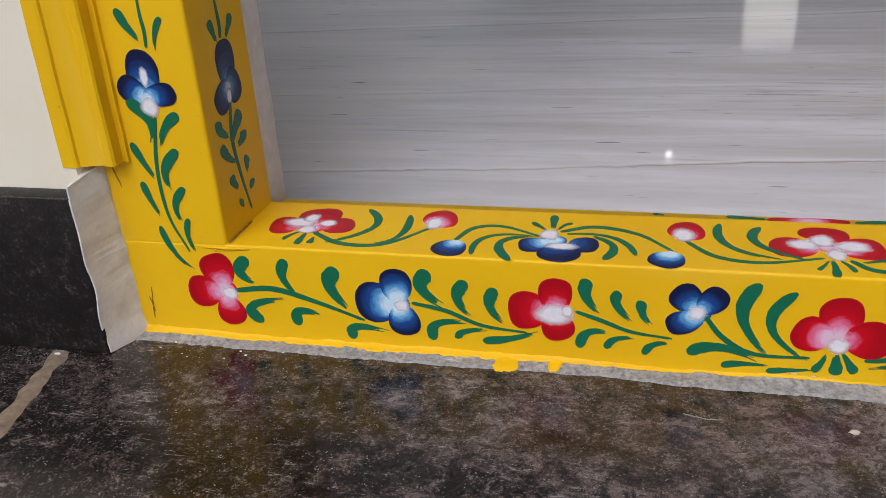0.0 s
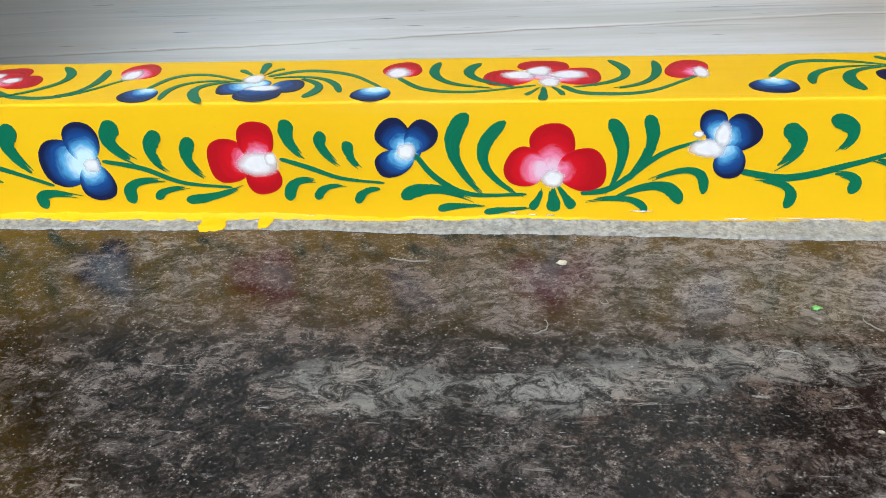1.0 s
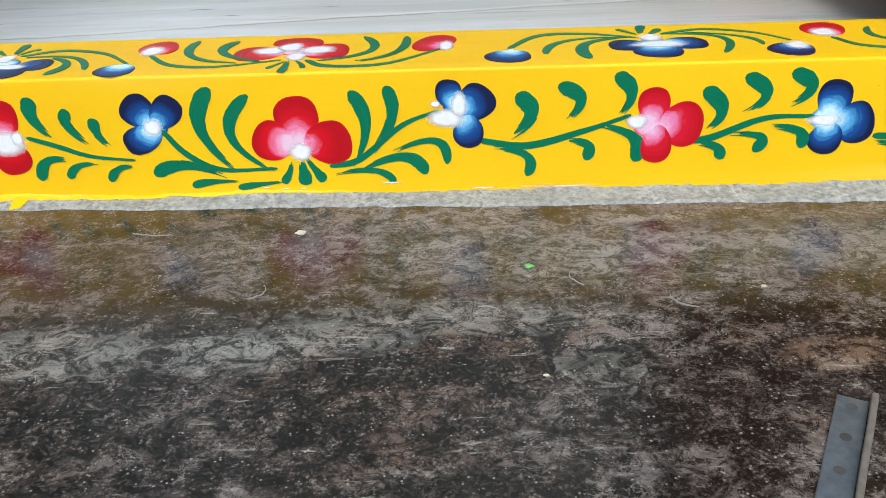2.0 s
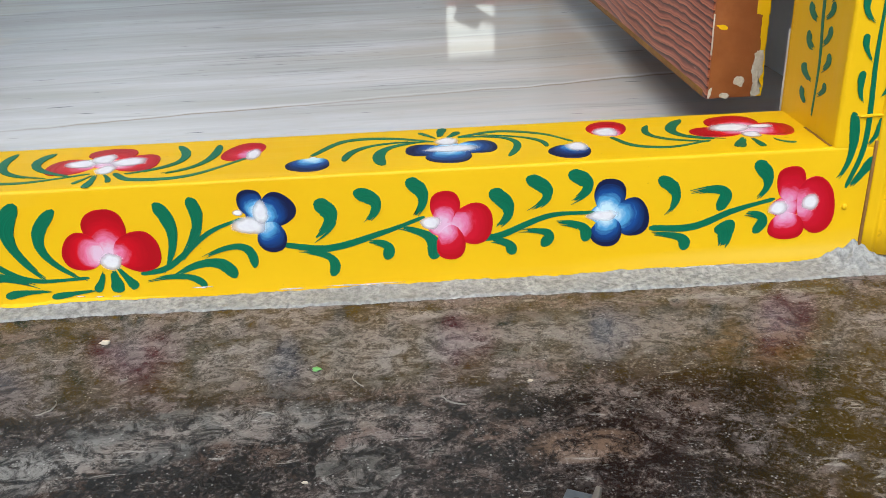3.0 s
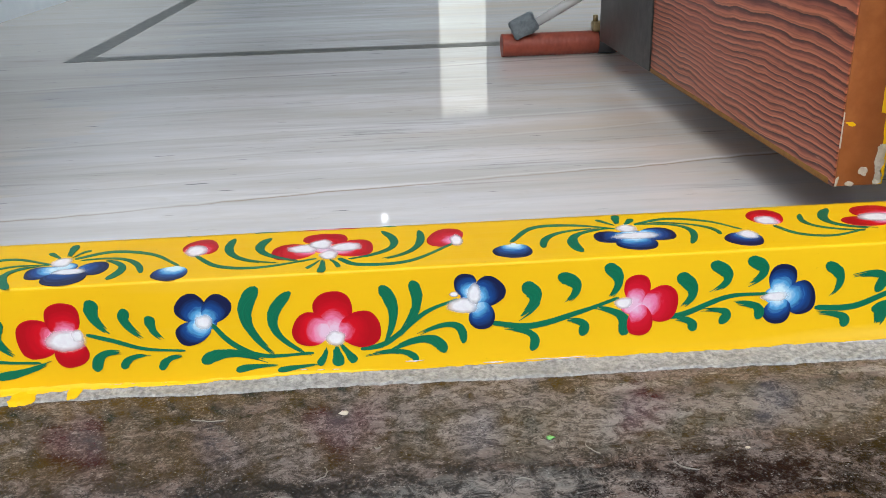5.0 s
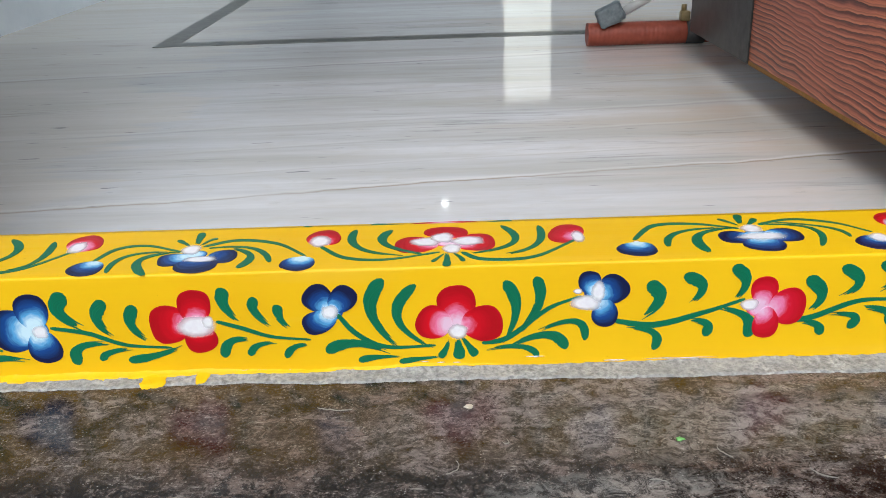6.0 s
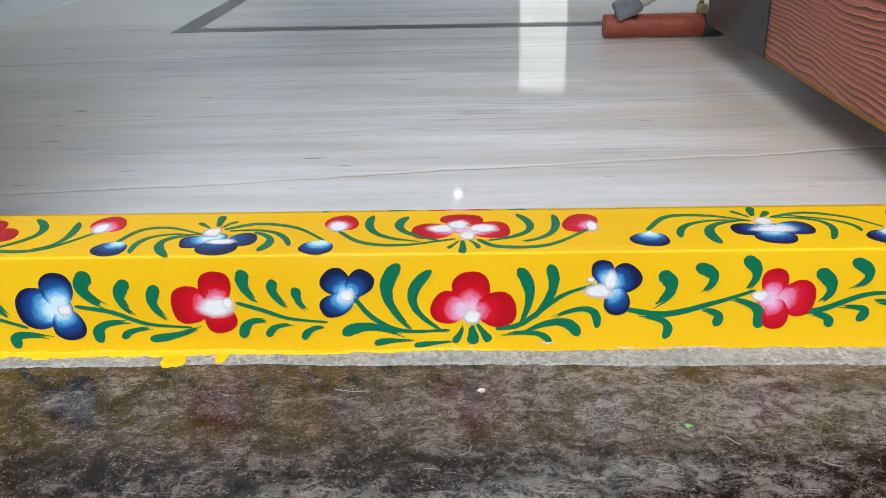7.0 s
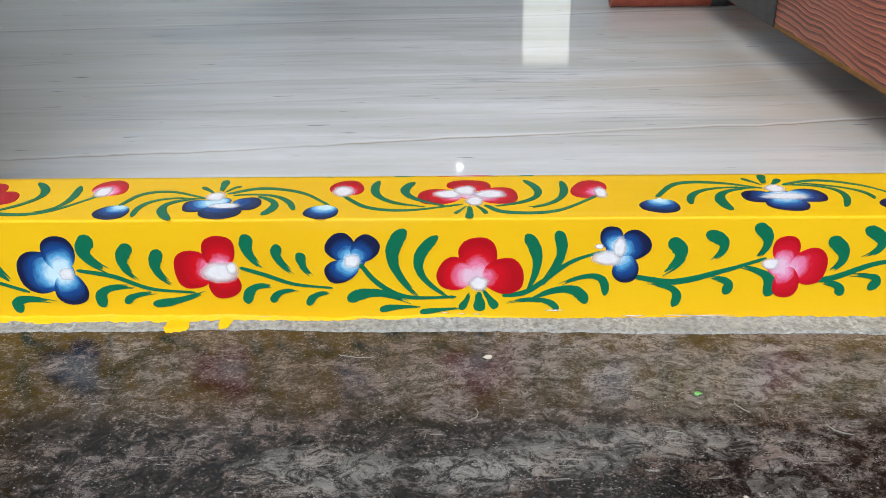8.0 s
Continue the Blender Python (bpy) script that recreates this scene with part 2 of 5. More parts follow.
def marble():
    """Pale polished marble: soft grey and beige bands, short dark dashes, long hairlines and a few brown-edged seams."""
    k = Mat("grey_streaked_marble", spec=0.42)
    at = k.xyz()
    lean = (0, 0, -7)
    broad = k.noise(k.coord((0.8, 5.0, 1.0), lean), 1.0, 5, 0.60, 0.5)
    band = k.noise(k.coord((1.0, 16.0, 1.0), lean), 1.0, 6, 0.62, 0.4)
    fine = k.noise(k.coord((2.0, 62.0, 1.0), lean), 1.0, 5, 0.62, 0.5)
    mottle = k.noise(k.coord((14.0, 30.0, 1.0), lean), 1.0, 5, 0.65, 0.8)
    base = k.ramp(band, (0.30, (0.56, 0.555, 0.55)), (0.45, (0.672, 0.668, 0.70)), (0.60, (0.775, 0.768, 0.80)), (0.75, (0.645, 0.65, 0.71)))
    base = k.mix(k.ramp(broad, (0.43, 0.0), (0.62, 0.70)), base, (0.50, 0.48, 0.455))
    base = k.mix(k.ramp(fine, (0.56, 0.0), (0.74, 0.26)), base, (0.44, 0.44, 0.45))
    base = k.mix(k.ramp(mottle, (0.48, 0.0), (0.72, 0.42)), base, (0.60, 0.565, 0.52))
    # dark wisps that come and go along the streaks
    wisp = k.noise(k.coord((2.4, 30.0, 1.0), (0, 0, -9)), 1.0, 7, 0.70, 1.4)
    here = k.ramp(k.noise(k.coord((1.6, 5.0, 1.0), lean), 1.0, 3, 0.55, 0.6), (0.46, 0.0), (0.60, 1.0))
    base = k.mix(k.math("MULTIPLY", k.ramp(wisp, (0.54, 0.0), (0.66, 0.85)), here), base, (0.30, 0.30, 0.31))
    # beige towards the west wall: yellowed stone, with warm bounced light put into its colour
    warm = k.math("ADD", at[0], k.math("MULTIPLY", k.math("SUBTRACT", broad, 0.5), 1.1))
    base = k.mix(k.ramp(k.math("ADD", warm, 1.0), (0.30, 0.70), (0.95, 0.42), (1.65, 0.08)), base, (0.78, 0.68, 0.55))
    # brown by the door: veins in the slab, with the door's reflection painted in
    east = k.ramp(k.math("MULTIPLY", k.math("ADD", warm, 1.0), 0.4), (0.62, 0.0), (0.80, 0.75))
    base = k.mix(k.math("MULTIPLY", east, k.ramp(band, (0.38, 0.25), (0.58, 1.0))), base, (0.64, 0.53, 0.42))
    dash = k.math("MULTIPLY", k.ramp(k.noise(k.coord((13, 110, 1), lean), 1.0, 2), (0.695, 0.0), (0.74, 1.0)), 0.75)
    base = k.mix(dash, base, (0.17, 0.17, 0.19))
    # hairlines: thin, long, gently bowed; light beside dark
    bow = k.math("MULTIPLY", k.math("SUBTRACT", k.noise(k.coord((2.6, 2.6, 2.6)), 1.0, 4, 0.6), 0.5), 0.050)
    jit = k.math("MULTIPLY", k.math("SUBTRACT", k.noise(k.coord((30, 30, 30)), 1.0, 3), 0.5), 0.008)
    fade = k.ramp(k.noise(k.coord((3.2, 9.0, 1.0)), 1.0, 3), (0.34, 0.25), (0.58, 1.0))
    for start, slope, half, tone, light in ((0.362, 0.128, 0.0045, (0.33, 0.25, 0.17), 0.80), (0.470, 0.110, 0.0035, (0.42, 0.37, 0.31), 0.30), (0.585, 0.120, 0.0050, (0.40, 0.37, 0.33), 0.26), (0.720, 0.100, 0.0060, (0.36, 0.35, 0.35), 0.30), (0.905, 0.120, 0.0060, (0.40, 0.36, 0.31), 0.22), (1.240, 0.110, 0.0090, (0.30, 0.29, 0.28), 0.50)):
        off = k.math("SUBTRACT", at[1], k.math("ADD", k.math("MULTIPLY", at[0], slope), start))
        off = k.math("ADD", off, k.math("ADD", bow, jit))
        dark = k.ramp(k.math("ABSOLUTE", off), (0.0, 1.0), (half, 0.0))
        pale = k.ramp(k.math("ABSOLUTE", k.math("SUBTRACT", off, half * 1.7)), (0.0, 1.0), (half * 1.2, 0.0))
        base = k.mix(k.math("MULTIPLY", k.math("MULTIPLY", pale, fade), light), base, (0.84, 0.82, 0.79))
        base = k.mix(k.math("MULTIPLY", k.math("MULTIPLY", dark, fade), light), base, tone)
    k.put(base, "Base Color")
    k.put(k.ramp(k.noise(k.coord((3, 3, 3)), 1.0, 4), (0.3, 0.035), (0.7, 0.065)), "Roughness")
    k.bump(k.noise(k.coord((22, 22, 22)), 1.0, 2), 0.02, 0.0006)
    return k.m


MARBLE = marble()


def plain(name, a, b, scale=30.0, rough=0.6, bumpy=0.2, metal=0.0, depth=0.001):
    k = Mat(name, rough, metal)
    n = k.noise(k.coord((1, 1, 1)), scale, 5, 0.62)
    n2 = k.noise(k.coord((1, 1, 1)), scale * 0.13, 3)
    k.put(k.mix(k.ramp(n2, (0.3, 0.0), (0.7, 0.6)), k.ramp(n, (0.3, a), (0.7, b)), tuple((p + q) / 2 * 0.88 for p, q in zip(a, b))), "Base Color")
    k.bump(n, bumpy, depth)
    return k.m


INLAY = plain("dark_green_stone_inlay", (0.035, 0.036, 0.028), (0.20, 0.195, 0.165), 38, 0.32, 0.05)
CEMENT = plain("grey_cement", (0.12, 0.118, 0.119), (0.58, 0.57, 0.56), 230, 0.85, 0.9, 0, 0.003)
PLASTER = plain("pale_grey_plaster", (0.68, 0.66, 0.62), (0.88, 0.87, 0.84), 60, 0.85, 0.6, 0, 0.004)
CREAM = plain("cream_wall_paint", (0.87, 0.80, 0.62), (0.90, 0.84, 0.69), 24, 0.7, 0.15)
BLUISH = plain("pale_blue_wall_paint", (0.66, 0.71, 0.76), (0.78, 0.82, 0.86), 9, 0.5, 0.3, 0, 0.003)
WHITEWASH = plain("white_ceiling_paint", (0.78, 0.78, 0.77), (0.82, 0.82, 0.81), 8, 0.8, 0.1)
PIPE_RED = plain("red_brown_plastic", (0.24, 0.045, 0.025), (0.36, 0.075, 0.04), 60, 0.5, 0.2)
BRASS = plain("dull_brass", (0.30, 0.22, 0.10), (0.42, 0.33, 0.18), 80, 0.45, 0.2, 0.6)
DARK_RUBBER = plain("dark_grey_rubber", (0.03, 0.03, 0.032), (0.07, 0.07, 0.075), 80, 0.6, 0.3)
POLE_GREY = plain("light_grey_pole", (0.50, 0.50, 0.50), (0.60, 0.60, 0.60), 40, 0.4, 0.1)
CLOTH_GREY = plain("blue_grey_cloth", (0.10, 0.12, 0.14), (0.26, 0.29, 0.31), 70, 0.85, 0.8, 0, 0.004)
BARE_WOOD = plain("chipped_pale_filler", (0.46, 0.36, 0.24), (0.80, 0.74, 0.64), 120, 0.85, 0.9, 0, 0.003)
DARK_SHEET = plain("dark_brown_black_sheet", (0.010, 0.009, 0.009), (0.055, 0.05, 0.048), 50, 0.42, 0.3)
STAIN_EDGE = plain("red_brown_stained_edge", (0.28, 0.085, 0.024), (0.44, 0.155, 0.050), 45, 0.42, 0.3)
EARTH = plain("bare_earth", (0.16, 0.13, 0.10), (0.26, 0.22, 0.17), 3, 0.9, 0.6, 0, 0.01)
SEAM = plain("brown_filler_seam", (0.20, 0.09, 0.02), (0.34, 0.16, 0.03), 120, 0.8, 0.5)
SAND = plain("sandy_mortar_smear", (0.12, 0.085, 0.055), (0.34, 0.26, 0.18), 110, 0.9, 0.7, 0, 0.002)


def door_wood():
    """Stained flat-sawn softwood: growth lines bold and wide apart near the edges of the board, crowded in its middle."""
    k = Mat("red_stained_wood", spec=0.45)
    at = k.xyz()
    sway = k.math("MULTIPLY", k.math("SUBTRACT", k.noise(k.coord((1, 1.7, 2.2)), 1.0, 3, 0.5), 0.5), 0.085)
    ripple = k.math("MULTIPLY", k.math("SUBTRACT", k.noise(k.coord((1, 9.0, 16.0)), 1.0, 4, 0.55), 0.5), 0.016)
    z = k.math("ADD", k.math("ADD", at[2], sway), k.math("ADD", ripple, k.math("MULTIPLY", at[1], -0.035)))
    crowd = k.math("MULTIPLY", k.math("SINE", k.math("MULTIPLY", k.math("SUBTRACT", z, 0.145), 26.0)), 0.017)
    rings = k.math("FRACT", k.math("MULTIPLY", k.math("ADD", z, crowd), 92.0))
    fibre = k.noise(k.coord((30, 7, 210)), 1.0, 4, 0.65)
    broad = k.noise(k.coord((1, 2.2, 9)), 1.0, 4, 0.6, 0.4)
    fine = k.ramp(k.math("FRACT", k.math("MULTIPLY", k.math("ADD", z, crowd), 203.0)), (0.45, 0.0), (0.85, 1.0), (1.0, 0.0))
    edge = k.math("ADD", rings, k.math("MULTIPLY", k.math("SUBTRACT", fibre, 0.5), 0.30))
    col = k.ramp(edge, (0.0, (0.66, 0.22, 0.115)), (0.25, (0.60, 0.185, 0.095)), (0.58, (0.38, 0.100, 0.058)), (0.80, (0.105, 0.026, 0.020)), (0.93, (0.060, 0.016, 0.014)), (1.0, (0.55, 0.18, 0.09)))
    col = k.mix(k.math("MULTIPLY", k.ramp(fibre, (0.48, 0.0), (0.72, 1.0)), 0.40), col, (0.14, 0.036, 0.024))
    col = k.mix(k.math("MULTIPLY", fine, 0.45), col, (0.11, 0.028, 0.020))
    col = k.mix(k.ramp(broad, (0.46, 0.0), (0.68, 0.45)), col, (0.42, 0.115, 0.070))
    col = k.mix(k.ramp(k.noise(k.coord((1, 40, 260)), 1.0, 2), (0.70, 0.0), (0.78, 0.55)), col, (0.62, 0.36, 0.26))
    k.put(col, "Base Color")
    k.put(k.ramp(fibre, (0.3, 0.30), (0.7, 0.50)), "Roughness")
    k.bump(k.mix(0.5, rings, fibre), 0.12, 0.0008)
    return k.m


WOOD = door_wood()


def glow(name, colour, strength):
    k = Mat(name, 1.0)
    k.put((0, 0, 0, 1), "Base Color")
    k.put((*colour, 1), "Emission Color")
    k.put(strength, "Emission Strength")
    return k.m


# ---- helpers for building ----
ORIGIN = {}


def link(name, bm, material, parent=None, label=""):
    me = bpy.data.meshes.new(name)
    bm.to_mesh(me)
    bm.free()
    me.materials.append(material)
    ob = new(name, me)
    if parent is not None:
        ob.parent = parent
        ob.matrix_parent_inverse = Matrix.Translation(-ORIGIN.get(parent.name, Vector()))
    if label:
        tagged(ob, label)
    return ob


def part(name, bm, material, parent, label=""):
    return link(name, bm, material, parent, label)


def thing(name, at, label, category, group="", kind=""):
    ob = new(name)
    ob.location = at
    ob.empty_display_size = 0.05
    ORIGIN[ob.name] = Vector(at)
    return tagged(ob, label, category, group, kind)


def box(x0, x1, y0, y1, z0, z1, bevel=0.0, seg=2, cuts=None, rough=0.0, seed=0.0):
    """A block with rounded edges; cuts subdivides the long sides, rough wobbles the faces a little."""
    bm = bmesh.new()
    bmesh.ops.create_cube(bm, size=1.0)
    for v in bm.verts:
        v.co = Vector((x0 if v.co.x < 0 else x1, y0 if v.co.y < 0 else y1, z0 if v.co.z < 0 else z1))
    if bevel:
        bmesh.ops.bevel(bm, geom=bm.edges[:], offset=bevel, segments=seg, affect="EDGES", profile=0.5)
    if cuts:
        for axis, n in cuts:
            span = (x0, y0, z0)[axis], (x1, y1, z1)[axis]
            normal = Vector([float(i == axis) for i in range(3)])
            for j in range(1, n):
                at = Vector([(span[0] + (span[1] - span[0]) * j / n) * float(i == axis) for i in range(3)])
                bmesh.ops.bisect_plane(bm, geom=bm.verts[:] + bm.edges[:] + bm.faces[:], plane_co=at, plane_no=normal)
    if rough:
        for v in bm.verts:
            v.co += noise.noise_vector(v.co * 22 + Vector((seed, 0, 0))) * rough
    for f in bm.faces:
        f.smooth = bool(bevel)
    return bm


def flat_box(*a, **k):
    bm = box(*a, **k)
    for f in bm.faces:
        f.smooth = False
    return bm


def tube(path, radius, sides=16, ribs=0.0, every=0.0):
    """A capped tube along straight pieces; ribs: height of rings along it, every so many metres."""
    bm = bmesh.new()
    a, b = Vector(path[0]), Vector(path[-1])
    d = (b - a).normalized()
    q = d.to_track_quat("Z", "Y")
    n = max(2, int((b - a).length / every * 4)) if every else 2
    rings = []
    for i in range(n):
        c = a.lerp(b, i / (n - 1))
        r = radius + (ribs if i % 4 in (1, 2) else 0.0)
        rings.append([bm.verts.new(c + q @ Vector((r * math.cos(6.28318 * j / sides), r * math.sin(6.28318 * j / sides), 0))) for j in range(sides)])
    for r0, r1 in zip(rings, rings[1:]):
        for j in range(sides):
            bm.faces.new((r0[j], r0[(j + 1) % sides], r1[(j + 1) % sides], r1[j])).smooth = True
    bm.faces.new(list(reversed(rings[0])))
    bm.faces.new(rings[-1])
    return bm


def blob(x, y, z, rx, ry, rz, seed, rings=5, sides=14, wobble=0.25):
    """A low uneven lump, such as a paint drip or a crumb."""
    bm = bmesh.new()
    bmesh.ops.create_uvsphere(bm, u_segments=sides, v_segments=rings * 2, radius=1.0)
    for v in bm.verts:
        k = 1 + wobble * noise.noise(v.co * 1.6 + Vector((seed * 7.3, seed, 0)))
        v.co = Vector((x + v.co.x * rx * k, y + v.co.y * ry * k, z + v.co.z * rz * k))
    for f in bm.faces:
        f.smooth = True
    return bm


def extrude_profile(pts, z0, z1, cuts=1, rough=0.0):
    """A prism: an outline in plan, counter-clockwise, drawn up from z0 to z1."""
    bm = bmesh.new()
    rows = []
    for j in range(cuts + 1):
        z = z0 + (z1 - z0) * j / cuts
        row = []
        for x, y in pts:
            p = Vector((x, y, z))
            if rough:
                p += noise.noise_vector(p * 30) * rough
            row.append(bm.verts.new(p))
        rows.append(row)
    n = len(pts)
    for a, b in zip(rows, rows[1:]):
        for j in range(n):
            bm.faces.new((a[j], a[(j + 1) % n], b[(j + 1) % n], b[j]))
    bm.faces.new(list(reversed(rows[0])))
    bm.faces.new(rows[-1])
    return bm


def sheet(x0, x1, y0, y1, nx, ny, height):
    """A sheet over the plan with a height for every point."""
    bm = bmesh.new()
    g = [[bm.verts.new((x0 + (x1 - x0) * i / nx, y0 + (y1 - y0) * j / ny, height(x0 + (x1 - x0) * i / nx, y0 + (y1 - y0) * j / ny))) for i in range(nx + 1)] for j in range(ny + 1)]
    for j in range(ny):
        for i in range(nx):
            bm.faces.new((g[j][i], g[j][i + 1], g[j + 1][i + 1], g[j + 1][i])).smooth = True
    return bm


def structure(name, bm, material, label, category):
    return tagged(link(name, bm, material), label, category, "", "structure")


# ---- the setting ----
W, H, DEPTH, FLOOR = 1.07, 0.098, 0.102, 0.030

structure("ground", flat_box(-400, 400, -400, 400, -0.40, -0.30), EARTH, "bare brown earth around the house", "ground")
porch = structure("porch_floor", flat_box(-2.6, 3.6, -2.6, 0.06, -0.30, 0.0), GRANITE, "dusty scuffed black granite porch floor", "floor")
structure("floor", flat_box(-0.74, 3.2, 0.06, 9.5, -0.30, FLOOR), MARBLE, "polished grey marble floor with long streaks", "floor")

# dark stone bands let into the marble
structure("floor_band_1", flat_box(-0.228, 1.224, 1.580, 1.643, FLOOR - 0.01, FLOOR + 0.0006), INLAY, "dark stone band let into the marble", "floor band")
structure("floor_band_2", flat_box(-0.228, -0.170, 1.6435, 7.9, FLOOR - 0.01, FLOOR + 0.0006), INLAY, "dark stone band let into the marble", "floor band")

# front wall, with the doorway through it
structure("wall_front_left", flat_box(-2.6, -0.118, -0.022, 0.16, 0.0, 3.0), CREAM, "cream painted plaster wall beside the doorway", "wall")
structure("wall_front_right", flat_box(1.1755, 3.6, -0.022, 0.16, 0.0, 3.0), CREAM, "cream painted plaster wall beside the doorway", "wall")
structure("wall_infill", flat_box(-0.118, -0.1055, 0.0115, 0.16, 0.0, 2.2), PLASTER, "bare plaster between the wall and the door frame", "wall")
structure("wall_front_above", flat_box(-0.118, 1.1755, -0.022, 0.16, 2.2, 3.0), CREAM, "cream painted plaster wall over the doorway", "wall")
structure("wall_west", flat_box(-0.87, -0.74, 0.16, 9.6, 0.0, 3.0), BLUISH, "pale blue painted inner wall", "wall")
structure("wall_behind_door", flat_box(1.225, 1.375, 0.16, 1.8, 0.0, 3.0), BLUISH, "pale blue painted inner wall behind the open door", "wall")
# The return walls leave an unseen opening made for the added fill lamp.
structure("wall_return_left", flat_box(1.375, 1.6, 1.65, 1.8, 0.0, 3.0), BLUISH, "pale blue painted inner wall beside the added lamp's opening", "wall")
structure("wall_return_right", flat_box(3.0, 3.2, 1.65, 1.8, 0.0, 3.0), BLUISH, "pale blue painted inner wall beside the added lamp's opening", "wall")
structure("wall_return_low", flat_box(1.6, 3.0, 1.65, 1.8, 0.0, 1.05), BLUISH, "pale blue painted inner wall below the added lamp's opening", "wall")
structure("wall_return_high", flat_box(1.6, 3.0, 1.65, 1.8, 2.45, 3.0), BLUISH, "pale blue painted inner wall over the added lamp's opening", "wall")
structure("wall_east", flat_box(3.2, 3.35, 1.65, 9.6, 0.0, 3.0), BLUISH, "pale blue painted inner wall", "wall")
structure("wall_north_left", flat_box(-0.74, 1.18, 9.5, 9.65, 0.0, 3.0), BLUISH, "pale blue painted far wall", "wall")
structure("wall_north_right", flat_box(1.73, 3.2, 9.5, 9.65, 0.0, 3.0), BLUISH, "pale blue painted far wall", "wall")
structure("wall_north_above", flat_box(1.18, 1.73, 9.5, 9.65, 2.06, 3.0), BLUISH, "pale blue painted wall over the far door", "wall")
# Unseen backdrop, made tall so the floor's reflection meets cream, not open sky.
structure("yard_wall", flat_box(-3.0, 6.0, 12.0, 12.2, -0.3, 2.6), CREAM, "unseen cream backdrop wall beyond the far door", "wall")
structure("ceiling", flat_box(-0.85, 3.35, 0.16, 9.65, 3.0, 3.12), WHITEWASH, "plain white ceiling", "ceiling")

# black granite skirting along the porch wall
structure("skirting_left", box(-2.6, -0.1155, -0.044, -0.0225, 0.0, 0.157, 0.002), GRANITE_CLEAN, "black granite skirting on the cream wall", "skirting")
# Dark panel added here in place of the shade in the door's gap.
structure("skirting_hall", box(1.2055, 1.2245, 0.1605, 1.20, 0.148, 0.60, 0.002), GRANITE_CLEAN, "dark panel added behind the open door to blacken the gap", "skirting")
structure("skirting_right", box(1.202, 3.6, -0.046, -0.0225, 0.0, 0.145, 0.002), GRANITE_CLEAN, "black granite skirting on the cream wall", "skirting")

# bare plaster return between the skirting's end and the frame
def narrow(bm):
    """Let the yellow paint lap further over the plaster towards the top."""
    for v in bm.verts:
        if v.co.y > -0.02:
            v.co.x -= 0.007 * v.co.z / 0.172 + 0.0015 * noise.noise(v.co * 60)
        elif v.co.z > 0.160:
            v.co.z -= 0.006
    return bm


structure("plaster_return", narrow(extrude_profile([(-0.1150, -0.0435), (-0.1140, -0.0430), (-0.1000, -0.0012), (-0.1000, 0.010), (-0.1150, 0.010)], 0.0, 0.172, 30, 0.0036)), PLASTER, "rough pale grey plaster edge beside the skirting", "plaster")


def strip_top(x, y):
    """Cement fillet along the sill: highest by the wood, where it stands in an uneven line, feathered to the granite."""
    edge = 0.0205 + 0.009 * max(0.0, min(1.0, (x - 0.35) / 0.7)) + 0.005 * noise.noise(Vector((x * 5, 3.1, 0))) + 0.0016 * noise.noise(Vector((x * 41, 1.7, 0))) + 0.0015 * noise.noise(Vector((x * 160, 5.7, 0)))
    k = max(0.0, min(1.0, (y + edge) / 0.004))
    lip = 0.002 + 0.0020 * noise.noise(Vector((x * 9, 8.2, 0))) + 0.0012 * noise.noise(Vector((x * 45, 4.4, 0))) + 0.0006 * noise.noise(Vector((x * 210, 2.4, 0)))
    rise = 0.0012 + max(0.0, lip) * max(0.0, (y + edge) / edge) ** 2 + 0.0007 * noise.noise(Vector((x * 130, y * 130, 0)))
    heap = 0.015 * math.exp(-((x - 1.098) / 0.020) ** 2) * max(0.0, 1 + y / 0.022) ** 1.5 * (1 + 0.5 * noise.noise(Vector((x * 150, y * 150, 2))))
    return -0.003 + k * (0.003 + rise + heap)


structure("cement_strip", sheet(-0.13, 1.30, -0.042, 0.004, 700, 30, strip_top), CEMENT, "rough grey cement strip along the foot of the sill", "cement strip")

# ---- the painted door frame ----
door_frame = thing("door_frame", (W / 2, 0.05, 0), "yellow enamelled wooden door frame painted with red and blue flowers", "door frame")


def sill_mesh():
    """Sill with a worn front arris, a door rebate behind, and an uneven lower paint line."""
    prof = [(0.0, -0.004), (0.0, -0.0035), (0.0, 0.03), (0.0, 0.06), (0.0, H - 0.0030), (0.0001, H - 0.0020), (0.0007, H - 0.0007), (0.0018, H - 0.0001), (0.0030, H), (0.03, H), (0.07, H), (DEPTH - 0.0035, H), (DEPTH - 0.002, H), (DEPTH, H - 0.002), (DEPTH, H - 0.0035), (DEPTH, 0.083), (0.143, 0.083), (0.145, 0.081), (0.145, -0.004)]
    bm = bmesh.new()
    n = 260
    rows = []
    for i in range(n + 1):
        x = -0.1045 + (W + 0.1045 + 0.036) * i / n
        row = []
        for y, z in prof:
            w = 0.00016 * noise.noise(Vector((x * 14, y * 20, z * 30))) + 0.00008 * noise.noise(Vector((x * 60, y * 60, z * 60)))
            row.append(bm.verts.new((x, y + w * (y < 0.01), z + w * (z > 0.09))))
        rows.append(row)
    m = len(prof)
    for a, b in zip(rows, rows[1:]):
        for j in range(m):
            bm.faces.new((a[j], b[j], b[(j + 1) % m], a[(j + 1) % m])).smooth = True
    bm.faces.new(rows[0])
    bm.faces.new(list(reversed(rows[-1])))
    bmesh.ops.recalc_face_normals(bm, faces=bm.faces[:])
    return bm


part("sill", sill_mesh(), PAINT_X, door_frame)


